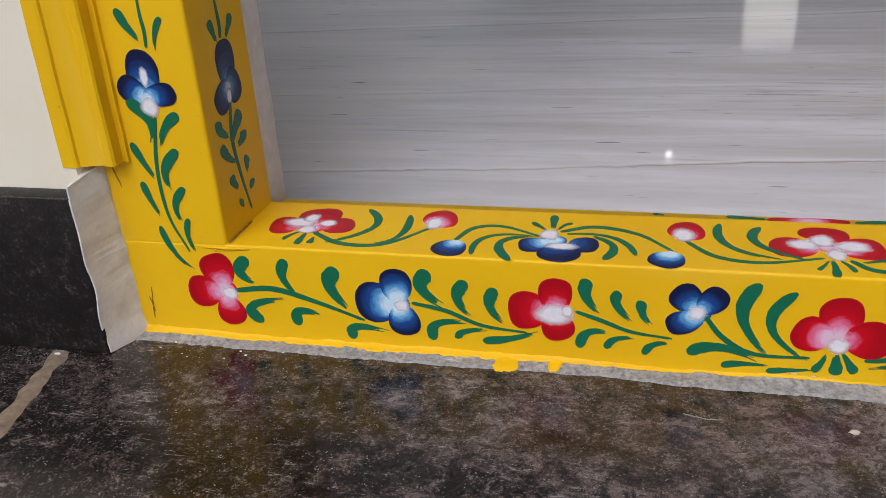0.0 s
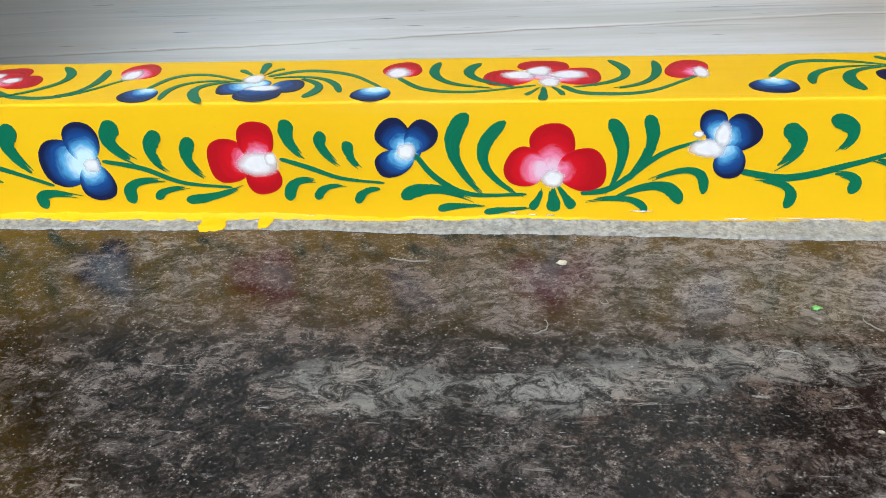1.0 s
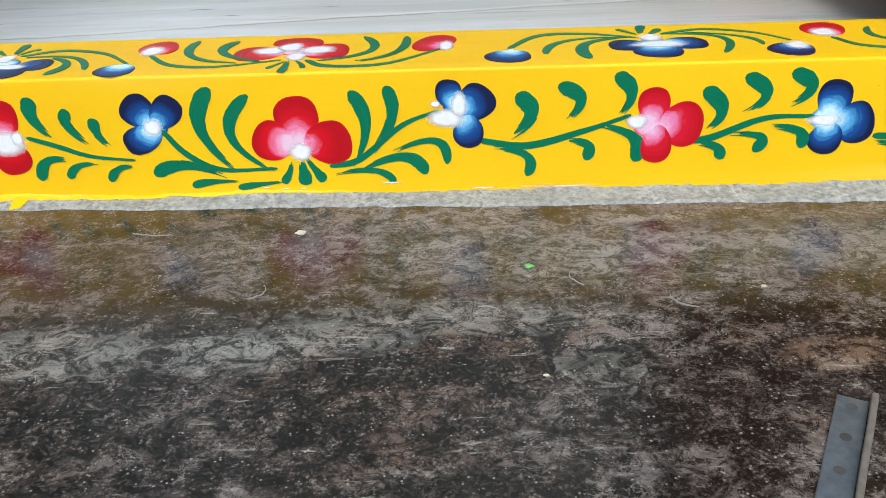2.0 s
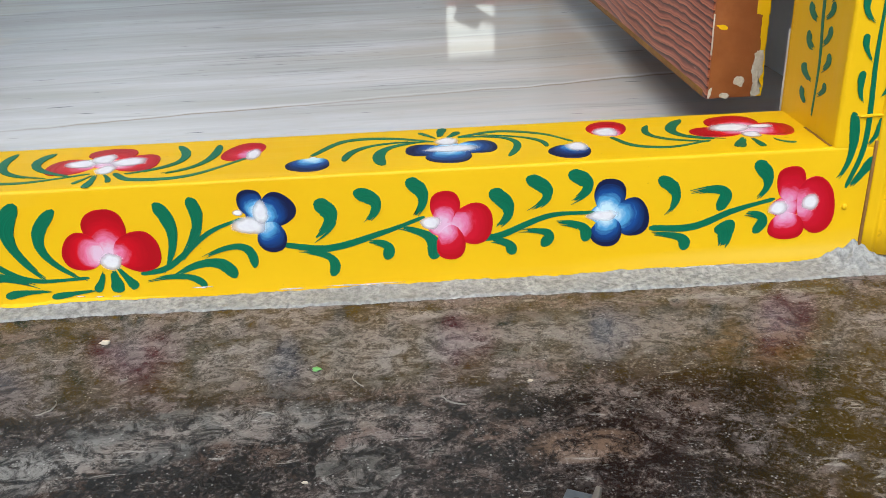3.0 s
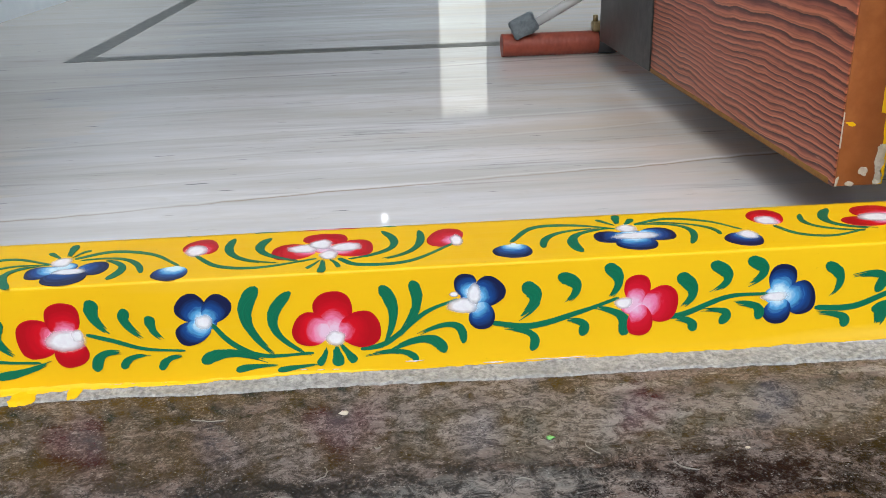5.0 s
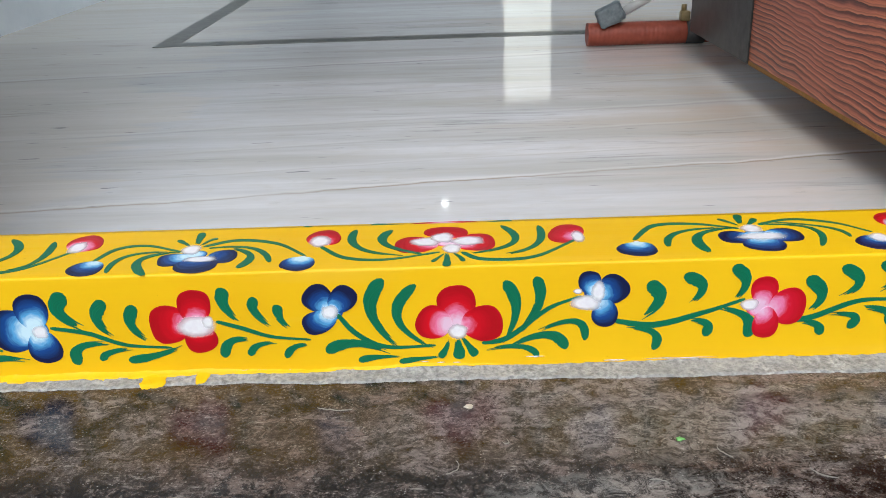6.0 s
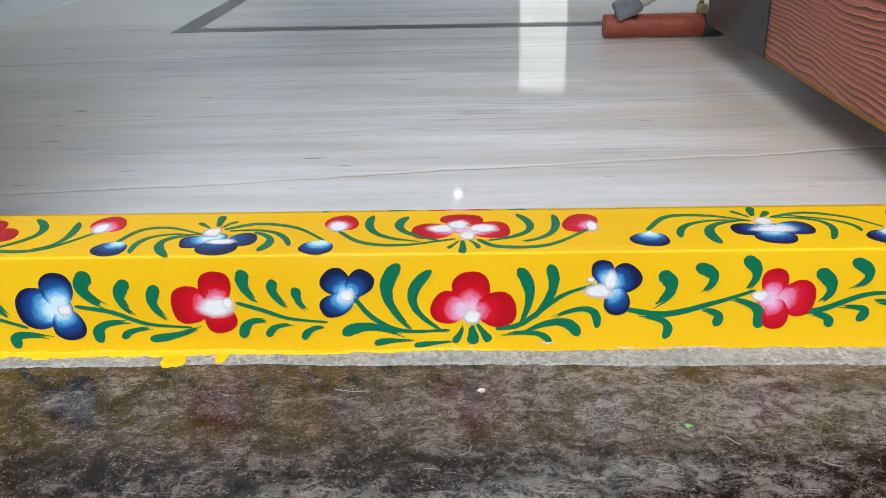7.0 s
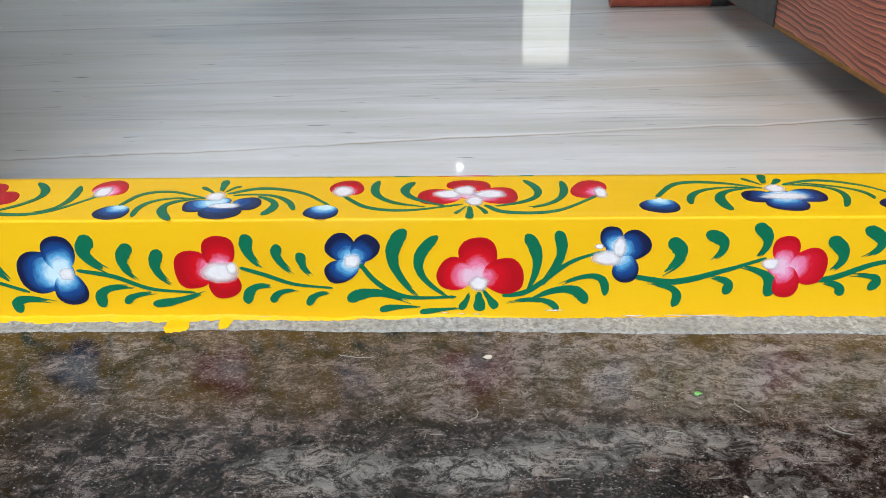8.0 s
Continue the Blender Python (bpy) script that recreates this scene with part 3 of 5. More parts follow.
def jamb_mesh(x0, x1):
    """An upright with rounded arrises, standing on the sill."""
    r = 0.003
    plan = []
    for cx, cy, a0 in ((x0 + r, 0.0002 + r, 180), (x1 - r, 0.0002 + r, 270), (x1 - r, DEPTH - r, 0), (x0 + r, DEPTH - r, 90)):
        for s in range(4):
            a = radians(a0 + 30 * s)
            plan.append((cx + r * math.cos(a), cy + r * math.sin(a)))
    return extrude_profile(plan, H - 0.0006, 2.1, 70, 0.00022)


part("jamb", jamb_mesh(-0.1095, 0.0), PAINT_Z, door_frame)
part("jamb", jamb_mesh(W, W + 0.1045), PAINT_Z, door_frame)
part("jamb_edge", box(-0.05, -0.004, DEPTH, 0.143, 0.0832, 2.1, 0.0015, 2, [(2, 60)], 0.0012, 1.0), PLASTER, door_frame, "unpainted pale edge behind the upright")
part("jamb_rebate", box(W + 0.040, W + 0.1045, 0.102, 0.160, 0.0832, 2.1, 0.001), STAIN_EDGE, door_frame)
part("jamb_rebate", box(W + 0.0015, W + 0.0395, DEPTH, 0.108, 0.0832, 2.1, 0.0015), PAINT_Z, door_frame)
part("jamb_edge", box(W + 0.003, W + 0.030, 0.1085, 0.116, 0.0832, 0.165, 0.002, 2, [(2, 12)], 0.0012, 3.0), PLASTER, door_frame, "unpainted pale edge behind the upright")
part("head", box(-0.1045, W + 0.1045, 0.0, 0.102, 2.1, 2.2, 0.003), PAINT_X, door_frame)


LEFT_STEPS = [(-0.006, 0.0035), (0.0, 0.0035), (0.0, 0.015), (0.002, 0.017), (0.008, 0.0175), (0.010, 0.0155), (0.013, 0.0150), (0.022, 0.0165), (0.032, 0.0190), (0.035, 0.0195), (0.036, 0.0220), (0.039, 0.0230), (0.052, 0.0225), (0.055, 0.0205), (0.055, -0.02), (-0.006, -0.02)]
RIGHT_STEPS = [(0.0, 0.0008), (0.0015, 0.0022), (0.0045, 0.0026), (0.006, 0.0042), (0.0085, 0.0046), (0.010, 0.0034), (0.0125, 0.0032), (0.014, 0.0050), (0.019, 0.0064), (0.0215, 0.0052), (0.0225, 0.0040), (0.025, 0.0060), (0.034, 0.0075), (0.044, 0.0080), (0.046, 0.0105), (0.050, 0.0120), (0.060, 0.0120), (0.067, 0.0105), (0.067, -0.012), (0.0, -0.012)]


def architrave(x_in, side, z0, steps, size=1.0):
    """Fluted moulding, running up beside the jamb; side -1 to the left, +1 to the right."""
    pts = [(x_in + side * u * size, -d) for u, d in steps]
    if side > 0:
        pts = list(reversed(pts))
    bm = extrude_profile(pts, z0, 2.2, 90, 0.0006)
    for f in bm.faces:
        f.smooth = side > 0 and len(f.verts) == 4
    bmesh.ops.recalc_face_normals(bm, faces=bm.faces[:])
    return bm


part("architrave", architrave(-0.0830, -1, 0.176, LEFT_STEPS, 0.9), PAINT_Z, door_frame)
part("architrave", architrave(W + 0.0325, 1, 0.008, RIGHT_STEPS), PAINT_Z, door_frame)
part("jamb_foot", box(W + 0.036, W + 0.128, -0.0006, 0.10, 0.0, H - 0.001, 0.002), PAINT_Z, door_frame)


# ---- painted flowers and leaves: thin coats of paint with their own edges ----
PLANES = {
    "front": (Vector((0, -0.0005, 0)), Vector((1, 0, 0)), Vector((0, 0, 1)), Vector((0, -1, 0))),
    "top": (Vector((0, 0, H + 0.0005)), Vector((1, 0, 0)), Vector((0, 1, 0)), Vector((0, 0, 1))),
    "left": (Vector((0.0006, 0.003, 0)), Vector((0, 1, 0)), Vector((0, 0, 1)), Vector((1, 0, 0))),
    "right": (Vector((W - 0.0006, 0, 0)), Vector((0, 1, 0)), Vector((0, 0, 1)), Vector((-1, 0, 0))),
}
COAT = {"count": 0}


def on(plane, u, v, lift):
    o, a, b, n = PLANES[plane]
    return o + a * u + b * v + n * lift


def coat(plane, outline, heart, reach, lift, thin=False):
    """A thin domed patch of paint inside an outline; its UV is the distance from the heart and the angle round it."""
    bm = bmesh.new()
    uv = bm.loops.layers.uv.new("UVMap")
    n = len(outline)
    cu, cv = sum(p[0] for p in outline) / n, sum(p[1] for p in outline) / n
    rings, place = [], {}
    for k, up in ((1.0, -0.0004), (0.985, 0.0), (0.70, 0.0), (0.36, 0.0)):
        ring = []
        for u, v in outline:
            pu, pv = cu + (u - cu) * k, cv + (v - cv) * k
            vert = bm.verts.new(on(plane, pu, pv, lift + up))
            place[vert] = (pu, pv, k)
            ring.append(vert)
        rings.append(ring)
    mid = bm.verts.new(on(plane, cu, cv, lift))
    place[mid] = (cu, cv, 0.0)
    for a, b in zip(rings, rings[1:]):
        for j in range(n):
            bm.faces.new((a[j], a[(j + 1) % n], b[(j + 1) % n], b[j]))
    for j in range(n):
        bm.faces.new((rings[-1][j], rings[-1][(j + 1) % n], mid))
    base = math.atan2(cv - heart[1], cu - heart[0])
    for f in bm.faces:
        for loop in f.loops:
            pu, pv, rim = place[loop.vert]
            du, dv = pu - heart[0], pv - heart[1]
            ang = (math.atan2(dv, du) - base + math.pi) % (2 * math.pi) - math.pi
            far = math.hypot(du, dv) / reach
            loop[uv].uv = (rim, ang) if thin else (far + 0.26 * max(0.0, (rim - 0.5) / 0.5) ** 2 * min(1.0, 1.8 * far), ang + cu * 37.0)
    bmesh.ops.recalc_face_normals(bm, faces=bm.faces[:])
    if bm.faces[0].normal.dot(PLANES[plane][3]) < -0.2:
        bmesh.ops.reverse_faces(bm, faces=bm.faces[:])
    return bm


def ellipse(x, y, a, b, angle, wobble=0.06, n=34):
    c, s = math.cos(radians(angle)), math.sin(radians(angle))
    pts = []
    for i in range(n):
        t = 2 * math.pi * i / n
        k = 1 + wobble * noise.noise(Vector((math.cos(t) * 1.1 + x * 90, math.sin(t) * 1.1 + y * 90, 0))) + 0.012 * noise.noise(Vector((math.cos(t) * 7 + x * 90, math.sin(t) * 7, 3)))
        # squarer than an ellipse, as a turned flat brush leaves it
        e = 0.93
        eu, ev = a * k * math.copysign(abs(math.cos(t)) ** e, math.cos(t)), b * k * math.copysign(abs(math.sin(t)) ** e, math.sin(t))
        ev *= 0.90 + 0.14 * math.cos(t) if a > b * 0.7 else 1.0
        pts.append((x + eu * c - ev * s, y + eu * s + ev * c))
    return pts


def flower(plane, paint, x, y, wash=0.0):
    """The heart of a painted flower; its petals and white dabs are laid on with petal() and dab()."""
    if wash:
        heart = part("painted_flower", coat(plane, ellipse(x, y, wash, 0.88 * wash, 0), (x, y), 2.4 * wash, -0.0001), paint, door_frame)
    else:
        heart = part("painted_flower", coat(plane, ellipse(x, y, 0.0035, 0.0030, 0), (x, y), 0.004, -0.0001, True), WHITE_DAB, door_frame)
    return {"ob": heart, "plane": plane, "paint": paint, "at": (x, y), "n": 0}


def petal(f, x, y, a, b, angle):
    out = ellipse(x, y, a, b, angle)
    reach = max(math.hypot(u - f["at"][0], v - f["at"][1]) for u, v in out)
    part("petal", coat(f["plane"], out, f["at"], reach, 0.00009 * f["n"]), f["paint"], f["ob"])
    f["n"] += 1


def dab(f, x, y, a, b):
    part("white_dab", coat(f["plane"], ellipse(x, y, a * 1.25, b * 1.25, 0, 0.16), f["at"], 0.02, 0.00009 * f["n"] + 0.0001, True), WHITE_DAB, f["ob"])
    f["n"] += 1


def ribbon(name, plane, strokes):
    """Brush strokes, each along a centre line with a width for every point; U runs from tail to head, V across."""
    bm = bmesh.new()
    uv = bm.loops.layers.uv.new("UVMap")
    tag = {}
    for centre, widths, lift in strokes:
        rows = []
        m = len(centre)
        for i, (u, v) in enumerate(centre):
            p, q = centre[max(0, i - 1)], centre[min(m - 1, i + 1)]
            du, dv = q[0] - p[0], q[1] - p[1]
            l = math.hypot(du, dv) or 1.0
            nu, nv = -dv / l, du / l
            row = []
            for j, up in ((-1.0, -0.0004), (-0.96, 0.0), (0.0, 0.0), (0.96, 0.0), (1.0, -0.0004)):
                ragged = 1 + 0.10 * noise.noise(Vector((u * 300, v * 300, j * 5)))
                w = widths[i] * 0.5 * j * ragged
                vert = bm.verts.new(on(plane, u + nu * w, v + nv * w, lift + up))
                tag[vert] = (i / (m - 1), j * 0.5 + 0.5 + u * 53.0)
                row.append(vert)
            rows.append(row)
        for c, d in zip(rows, rows[1:]):
            for j in range(4):
                bm.faces.new((c[j], c[j + 1], d[j + 1], d[j]))
    for f in bm.faces:
        for loop in f.loops:
            loop[uv].uv = tag[loop.vert]
    out = PLANES[plane][3]
    bm.normal_update()
    for f in bm.faces:
        if f.normal.dot(out) < 0:
            f.normal_flip()
    return part(name, bm, GREEN, door_frame)


def leaf(plane, x0, y0, x1, y1, x2, y2, w):
    """A comma stroke: thin tail at the first point, through the second, fat head at the third."""
    COAT["count"] += 1
    bx, by = 1.5 * x1 - (x0 + x2) / 4, 1.5 * y1 - (y0 + y2) / 4
    n = 24
    line, widths = [], []
    for i in range(n + 1):
        t = i / n
        line.append(((1 - t) ** 2 * x0 + 2 * t * (1 - t) * bx + t * t * x2, (1 - t) ** 2 * y0 + 2 * t * (1 - t) * by + t * t * y2))
        body = min(1.0, 0.10 + 1.25 * t ** 0.85) if t < 0.76 else 1.0 - 0.10 * (t - 0.76) / 0.24
        cap = max(0.0, (t - 0.86) / 0.14)
        widths.append(w * body * math.sqrt(max(0.06, 1 - 0.94 * cap * cap)))
    lift = 0.0001 + 0.00003 * (COAT["count"] % 5)
    strokes = [(line, widths, lift)]
    # bristle marks where the brush was dragged off the tail
    rnd = random.Random(COAT["count"])
    for side in (-0.34, -0.12, 0.12, 0.32):
        side += rnd.uniform(-0.1, 0.1)
        t0, t1 = rnd.uniform(-0.12, 0.10), rnd.uniform(0.36, 0.5)
        hair, thick = [], []
        for i in range(9):
            t = t0 + (t1 - t0) * i / 8
            x, y = (1 - t) ** 2 * x0 + 2 * t * (1 - t) * bx + t * t * x2, (1 - t) ** 2 * y0 + 2 * t * (1 - t) * by + t * t * y2
            tx, ty = 2 * (1 - t) * (bx - x0) + 2 * t * (x2 - bx), 2 * (1 - t) * (by - y0) + 2 * t * (y2 - by)
            tl = math.hypot(tx, ty) or 1.0
            off = side * w * (0.50 + 0.7 * max(0.0, t))
            hair.append((x - ty / tl * off, y + tx / tl * off))
            thick.append(w * 0.15 * min(1.0, 0.15 + i / 4))
        strokes.append((hair, thick, lift - 0.00002))
    ribbon("painted_leaf", plane, strokes)


def stem(plane, x0, y0, x1, y1, x2, y2, x3, y3, w):
    n = 30
    pts = [Vector(p) for p in ((2 * x0 - x1, 2 * y0 - y1), (x0, y0), (x1, y1), (x2, y2), (x3, y3), (2 * x3 - x2, 2 * y3 - y2))]
    line, widths = [], []
    for i in range(n + 1):
        s = 3 * i / n
        k = min(2, int(s))
        t = s - k
        p0, p1, p2, p3 = pts[k:k + 4]
        p = 0.5 * (2 * p1 + (p2 - p0) * t + (2 * p0 - 5 * p1 + 4 * p2 - p3) * t * t + (3 * p1 - p0 - 3 * p2 + p3) * t ** 3)
        line.append((p.x, p.y))
        widths.append(w * (0.55 + 0.45 * math.sin(math.pi * min(1.0, 0.15 + i / n))) * (0.5 if i in (0, n) else 1.0))
    ribbon("painted_stem", plane, [(line, widths, 0.00005)])


f = flower("front", RED, -0.0090, 0.0510, 0.0115)
petal(f, -0.0137, 0.0715, 0.0176, 0.0185, 107)
petal(f, -0.0304, 0.0491, 0.0168, 0.0185, -176)
petal(f, -0.0071, 0.0305, 0.0150, 0.0157, -78)
dab(f, -0.0050, 0.0490, 0.0071, 0.0062)
stem("front", 0.0000, 0.0520, 0.0380, 0.0560, 0.0770, 0.0460, 0.1230, 0.0300, 0.0057)
leaf("front", 0.0200, 0.0610, 0.0043, 0.0715, 0.0180, 0.0860, 0.0131)
leaf("front", 0.0590, 0.0550, 0.0463, 0.0712, 0.0550, 0.0860, 0.0110)
leaf("front", 0.1070, 0.0410, 0.0890, 0.0653, 0.1030, 0.0790, 0.0152)
leaf("front", 0.0380, 0.0440, 0.0083, 0.0358, 0.0240, 0.0210, 0.0121)
leaf("front", 0.0800, 0.0330, 0.0567, 0.0365, 0.0600, 0.0200, 0.0113)
leaf("front", 0.1360, 0.0220, 0.1093, 0.0240, 0.1120, 0.0100, 0.0105)
f = flower("front", BLUE, 0.1550, 0.0490, 0.0115)
petal(f, 0.1364, 0.0490, 0.0202, 0.0222, -171)
petal(f, 0.1550, 0.0667, 0.0168, 0.0160, 94)
petal(f, 0.1597, 0.0332, 0.0161, 0.0161, -79)
dab(f, 0.1590, 0.0480, 0.0063, 0.0062)
stem("front", 0.1680, 0.0510, 0.1990, 0.0450, 0.2300, 0.0330, 0.2690, 0.0290, 0.0042)
leaf("front", 0.1910, 0.0530, 0.1732, 0.0682, 0.1860, 0.0820, 0.0150)
leaf("front", 0.2170, 0.0450, 0.2062, 0.0600, 0.2180, 0.0750, 0.0121)
leaf("front", 0.2450, 0.0410, 0.2347, 0.0548, 0.2430, 0.0700, 0.0113)
leaf("front", 0.2100, 0.0350, 0.1845, 0.0317, 0.1870, 0.0150, 0.0105)
leaf("front", 0.2300, 0.0290, 0.2110, 0.0255, 0.2080, 0.0180, 0.0071)
leaf("front", 0.2730, 0.0280, 0.2508, 0.0203, 0.2300, 0.0180, 0.0081)
f = flower("front", RED, 0.2940, 0.0520, 0.0115)
petal(f, 0.2707, 0.0511, 0.0179, 0.0200, 180)
petal(f, 0.2931, 0.0669, 0.0168, 0.0157, 86)
petal(f, 0.2949, 0.0381, 0.0146, 0.0158, -69)
dab(f, 0.2920, 0.0490, 0.0152, 0.0098)
dab(f, 0.3030, 0.0530, 0.0045, 0.0062)
stem("front", 0.3100, 0.0530, 0.3310, 0.0460, 0.3560, 0.0370, 0.3890, 0.0330, 0.0039)
leaf("front", 0.3270, 0.0550, 0.3162, 0.0688, 0.3200, 0.0840, 0.0118)
leaf("front", 0.3540, 0.0490, 0.3407, 0.0635, 0.3460, 0.0740, 0.0094)
leaf("front", 0.3700, 0.0470, 0.3630, 0.0570, 0.3640, 0.0670, 0.0089)
leaf("front", 0.3340, 0.0350, 0.3173, 0.0338, 0.3140, 0.0180, 0.0095)
leaf("front", 0.3560, 0.0310, 0.3407, 0.0290, 0.3360, 0.0190, 0.0071)
leaf("front", 0.3850, 0.0280, 0.3720, 0.0260, 0.3670, 0.0160, 0.0071)
f = flower("front", BLUE, 0.4070, 0.0600, 0.0115)
petal(f, 0.3986, 0.0712, 0.0134, 0.0141, 135)
petal(f, 0.4182, 0.0702, 0.0141, 0.0125, 48)
petal(f, 0.3977, 0.0498, 0.0153, 0.0120, -164)
dab(f, 0.4070, 0.0590, 0.0063, 0.0071)
stem("front", 0.4130, 0.0570, 0.4290, 0.0370, 0.4540, 0.0240, 0.4960, 0.0240, 0.0048)
leaf("front", 0.4600, 0.0280, 0.4370, 0.0607, 0.4540, 0.0880, 0.0126)
leaf("front", 0.4880, 0.0250, 0.4572, 0.0528, 0.4810, 0.0820, 0.0100)
leaf("front", 0.4490, 0.0220, 0.4195, 0.0303, 0.4020, 0.0200, 0.0108)
leaf("front", 0.4610, 0.0140, 0.4423, 0.0145, 0.4290, 0.0110, 0.0066)
leaf("front", 0.4960, 0.0130, 0.4787, 0.0110, 0.4640, 0.0090, 0.0055)
leaf("front", 0.5070, 0.0280, 0.5043, 0.0187, 0.4990, 0.0120, 0.0066)
leaf("front", 0.5150, 0.0290, 0.5162, 0.0202, 0.5160, 0.0100, 0.0105)
leaf("front", 0.5200, 0.0300, 0.5262, 0.0195, 0.5310, 0.0130, 0.0079)
f = flower("front", RED, 0.5140, 0.0430, 0.0115)
petal(f, 0.5149, 0.0625, 0.0180, 0.0179, 97)
petal(f, 0.4954, 0.0458, 0.0156, 0.0175, 160)
petal(f, 0.5363, 0.0439, 0.0179, 0.0190, 3)
dab(f, 0.5150, 0.0370, 0.0080, 0.0071)
leaf("front", 0.5570, 0.0310, 0.5680, 0.0597, 0.5550, 0.0830, 0.0108)
leaf("front", 0.5730, 0.0410, 0.5877, 0.0655, 0.5810, 0.0860, 0.0102)
stem("front", 0.5360, 0.0250, 0.5590, 0.0300, 0.5920, 0.0560, 0.6200, 0.0670, 0.0048)
leaf("front", 0.5900, 0.0380, 0.6203, 0.0468, 0.6240, 0.0250, 0.0074)
leaf("front", 0.5620, 0.0230, 0.5957, 0.0347, 0.6080, 0.0170, 0.0100)
leaf("front", 0.5460, 0.0200, 0.5743, 0.0217, 0.5840, 0.0100, 0.0060)
f = flower("front", BLUE, 0.6340, 0.0690, 0.0115)
petal(f, 0.6266, 0.0792, 0.0105, 0.0105, 90)
petal(f, 0.6461, 0.0718, 0.0141, 0.0148, 48)
petal(f, 0.6405, 0.0504, 0.0126, 0.0124, -95)
dab(f, 0.6240, 0.0610, 0.0125, 0.0071)
dab(f, 0.6340, 0.0710, 0.0054, 0.0089)
dab(f, 0.6170, 0.0720, 0.0036, 0.0027)
stem("front", 0.6480, 0.0430, 0.6830, 0.0380, 0.7230, 0.0480, 0.7580, 0.0600, 0.0057)
leaf("front", 0.6740, 0.0480, 0.6898, 0.0645, 0.6750, 0.0770, 0.0133)
leaf("front", 0.7150, 0.0600, 0.7247, 0.0748, 0.7050, 0.0830, 0.0115)
leaf("front", 0.7510, 0.0620, 0.7600, 0.0787, 0.7450, 0.0900, 0.0115)
leaf("front", 0.6630, 0.0360, 0.6877, 0.0303, 0.6830, 0.0140, 0.0082)
leaf("front", 0.7140, 0.0410, 0.7307, 0.0382, 0.7260, 0.0260, 0.0091)
leaf("front", 0.7410, 0.0520, 0.7655, 0.0420, 0.7620, 0.0240, 0.0112)
f = flower("front", PINK, 0.7710, 0.0520, 0.0115)
petal(f, 0.7738, 0.0669, 0.0136, 0.0126, 90)
petal(f, 0.7943, 0.0520, 0.0158, 0.0189, -4)
petal(f, 0.7775, 0.0371, 0.0147, 0.0126, -90)
dab(f, 0.7620, 0.0550, 0.0071, 0.0054)
stem("front", 0.7940, 0.0390, 0.8160, 0.0410, 0.8530, 0.0550, 0.8890, 0.0560, 0.0054)
leaf("front", 0.8160, 0.0500, 0.8253, 0.0640, 0.8080, 0.0780, 0.0127)
leaf("front", 0.8100, 0.0370, 0.8237, 0.0338, 0.8240, 0.0240, 0.0085)
leaf("front", 0.8430, 0.0620, 0.8562, 0.0752, 0.8360, 0.0870, 0.0112)
leaf("front", 0.8730, 0.0670, 0.8872, 0.0793, 0.8680, 0.0890, 0.0115)
leaf("front", 0.8370, 0.0440, 0.8565, 0.0410, 0.8480, 0.0300, 0.0091)
leaf("front", 0.8610, 0.0490, 0.8830, 0.0452, 0.8810, 0.0320, 0.0091)
f = flower("front", BLUE, 0.8970, 0.0540, 0.0115)
petal(f, 0.9007, 0.0680, 0.0147, 0.0135, 94)
petal(f, 0.9175, 0.0503, 0.0138, 0.0178, 9)
petal(f, 0.8989, 0.0391, 0.0123, 0.0139, -110)
dab(f, 0.8950, 0.0530, 0.0107, 0.0045)
stem("front", 0.9320, 0.0400, 0.9660, 0.0390, 0.9980, 0.0510, 1.0290, 0.0590, 0.0060)
leaf("front", 0.9470, 0.0540, 0.9540, 0.0695, 0.9370, 0.0810, 0.0103)
leaf("front", 0.9700, 0.0690, 0.9928, 0.0692, 0.9850, 0.0520, 0.0103)
leaf("front", 1.0170, 0.0620, 1.0247, 0.0760, 1.0110, 0.0900, 0.0109)
leaf("front", 0.9380, 0.0350, 0.9612, 0.0308, 0.9590, 0.0200, 0.0091)
leaf("front", 0.9920, 0.0220, 0.9937, 0.0320, 0.9900, 0.0420, 0.0163)
leaf("front", 1.0080, 0.0480, 1.0242, 0.0442, 1.0150, 0.0310, 0.0088)
f = flower("front", PINK, 1.0380, 0.0510, 0.0115)
petal(f, 1.0408, 0.0705, 0.0147, 0.0124, 94)
petal(f, 1.0622, 0.0519, 0.0150, 0.0243, 12)
petal(f, 1.0408, 0.0352, 0.0116, 0.0159, -95)
dab(f, 1.0320, 0.0510, 0.0071, 0.0062)
dab(f, 1.0570, 0.0550, 0.0063, 0.0071)
stem("front", 1.0836, 0.0649, 1.0931, 0.1017, 1.0908, 0.1662, 1.0910, 0.2152, 0.0042)
leaf("front", 1.0778, 0.0759, 1.0858, 0.0971, 1.0804, 0.1253, 0.0078)
leaf("front", 1.0879, 0.0673, 1.0952, 0.0773, 1.1027, 0.0892, 0.0080)
leaf("front", 1.0968, 0.1005, 1.1021, 0.1088, 1.1041, 0.1203, 0.0062)
leaf("front", 1.1000, 0.1365, 1.1043, 0.1445, 1.1040, 0.1538, 0.0051)
leaf("front", 1.0852, 0.1334, 1.0819, 0.1450, 1.0829, 0.1561, 0.0056)
leaf("front", 1.0997, 0.1637, 1.1050, 0.1749, 1.1063, 0.1862, 0.0059)
leaf("front", 1.0872, 0.1640, 1.0812, 0.1739, 1.0815, 0.1829, 0.0053)
leaf("front", 1.0951, 0.1910, 1.1046, 0.1984, 1.1066, 0.2112, 0.0055)
leaf("front", 1.0836, 0.1921, 1.0768, 0.2013, 1.0784, 0.2113, 0.0057)
stem("front", 1.0952, 0.2595, 1.0958, 0.2681, 1.0955, 0.2767, 1.0951, 0.2894, 0.0028)
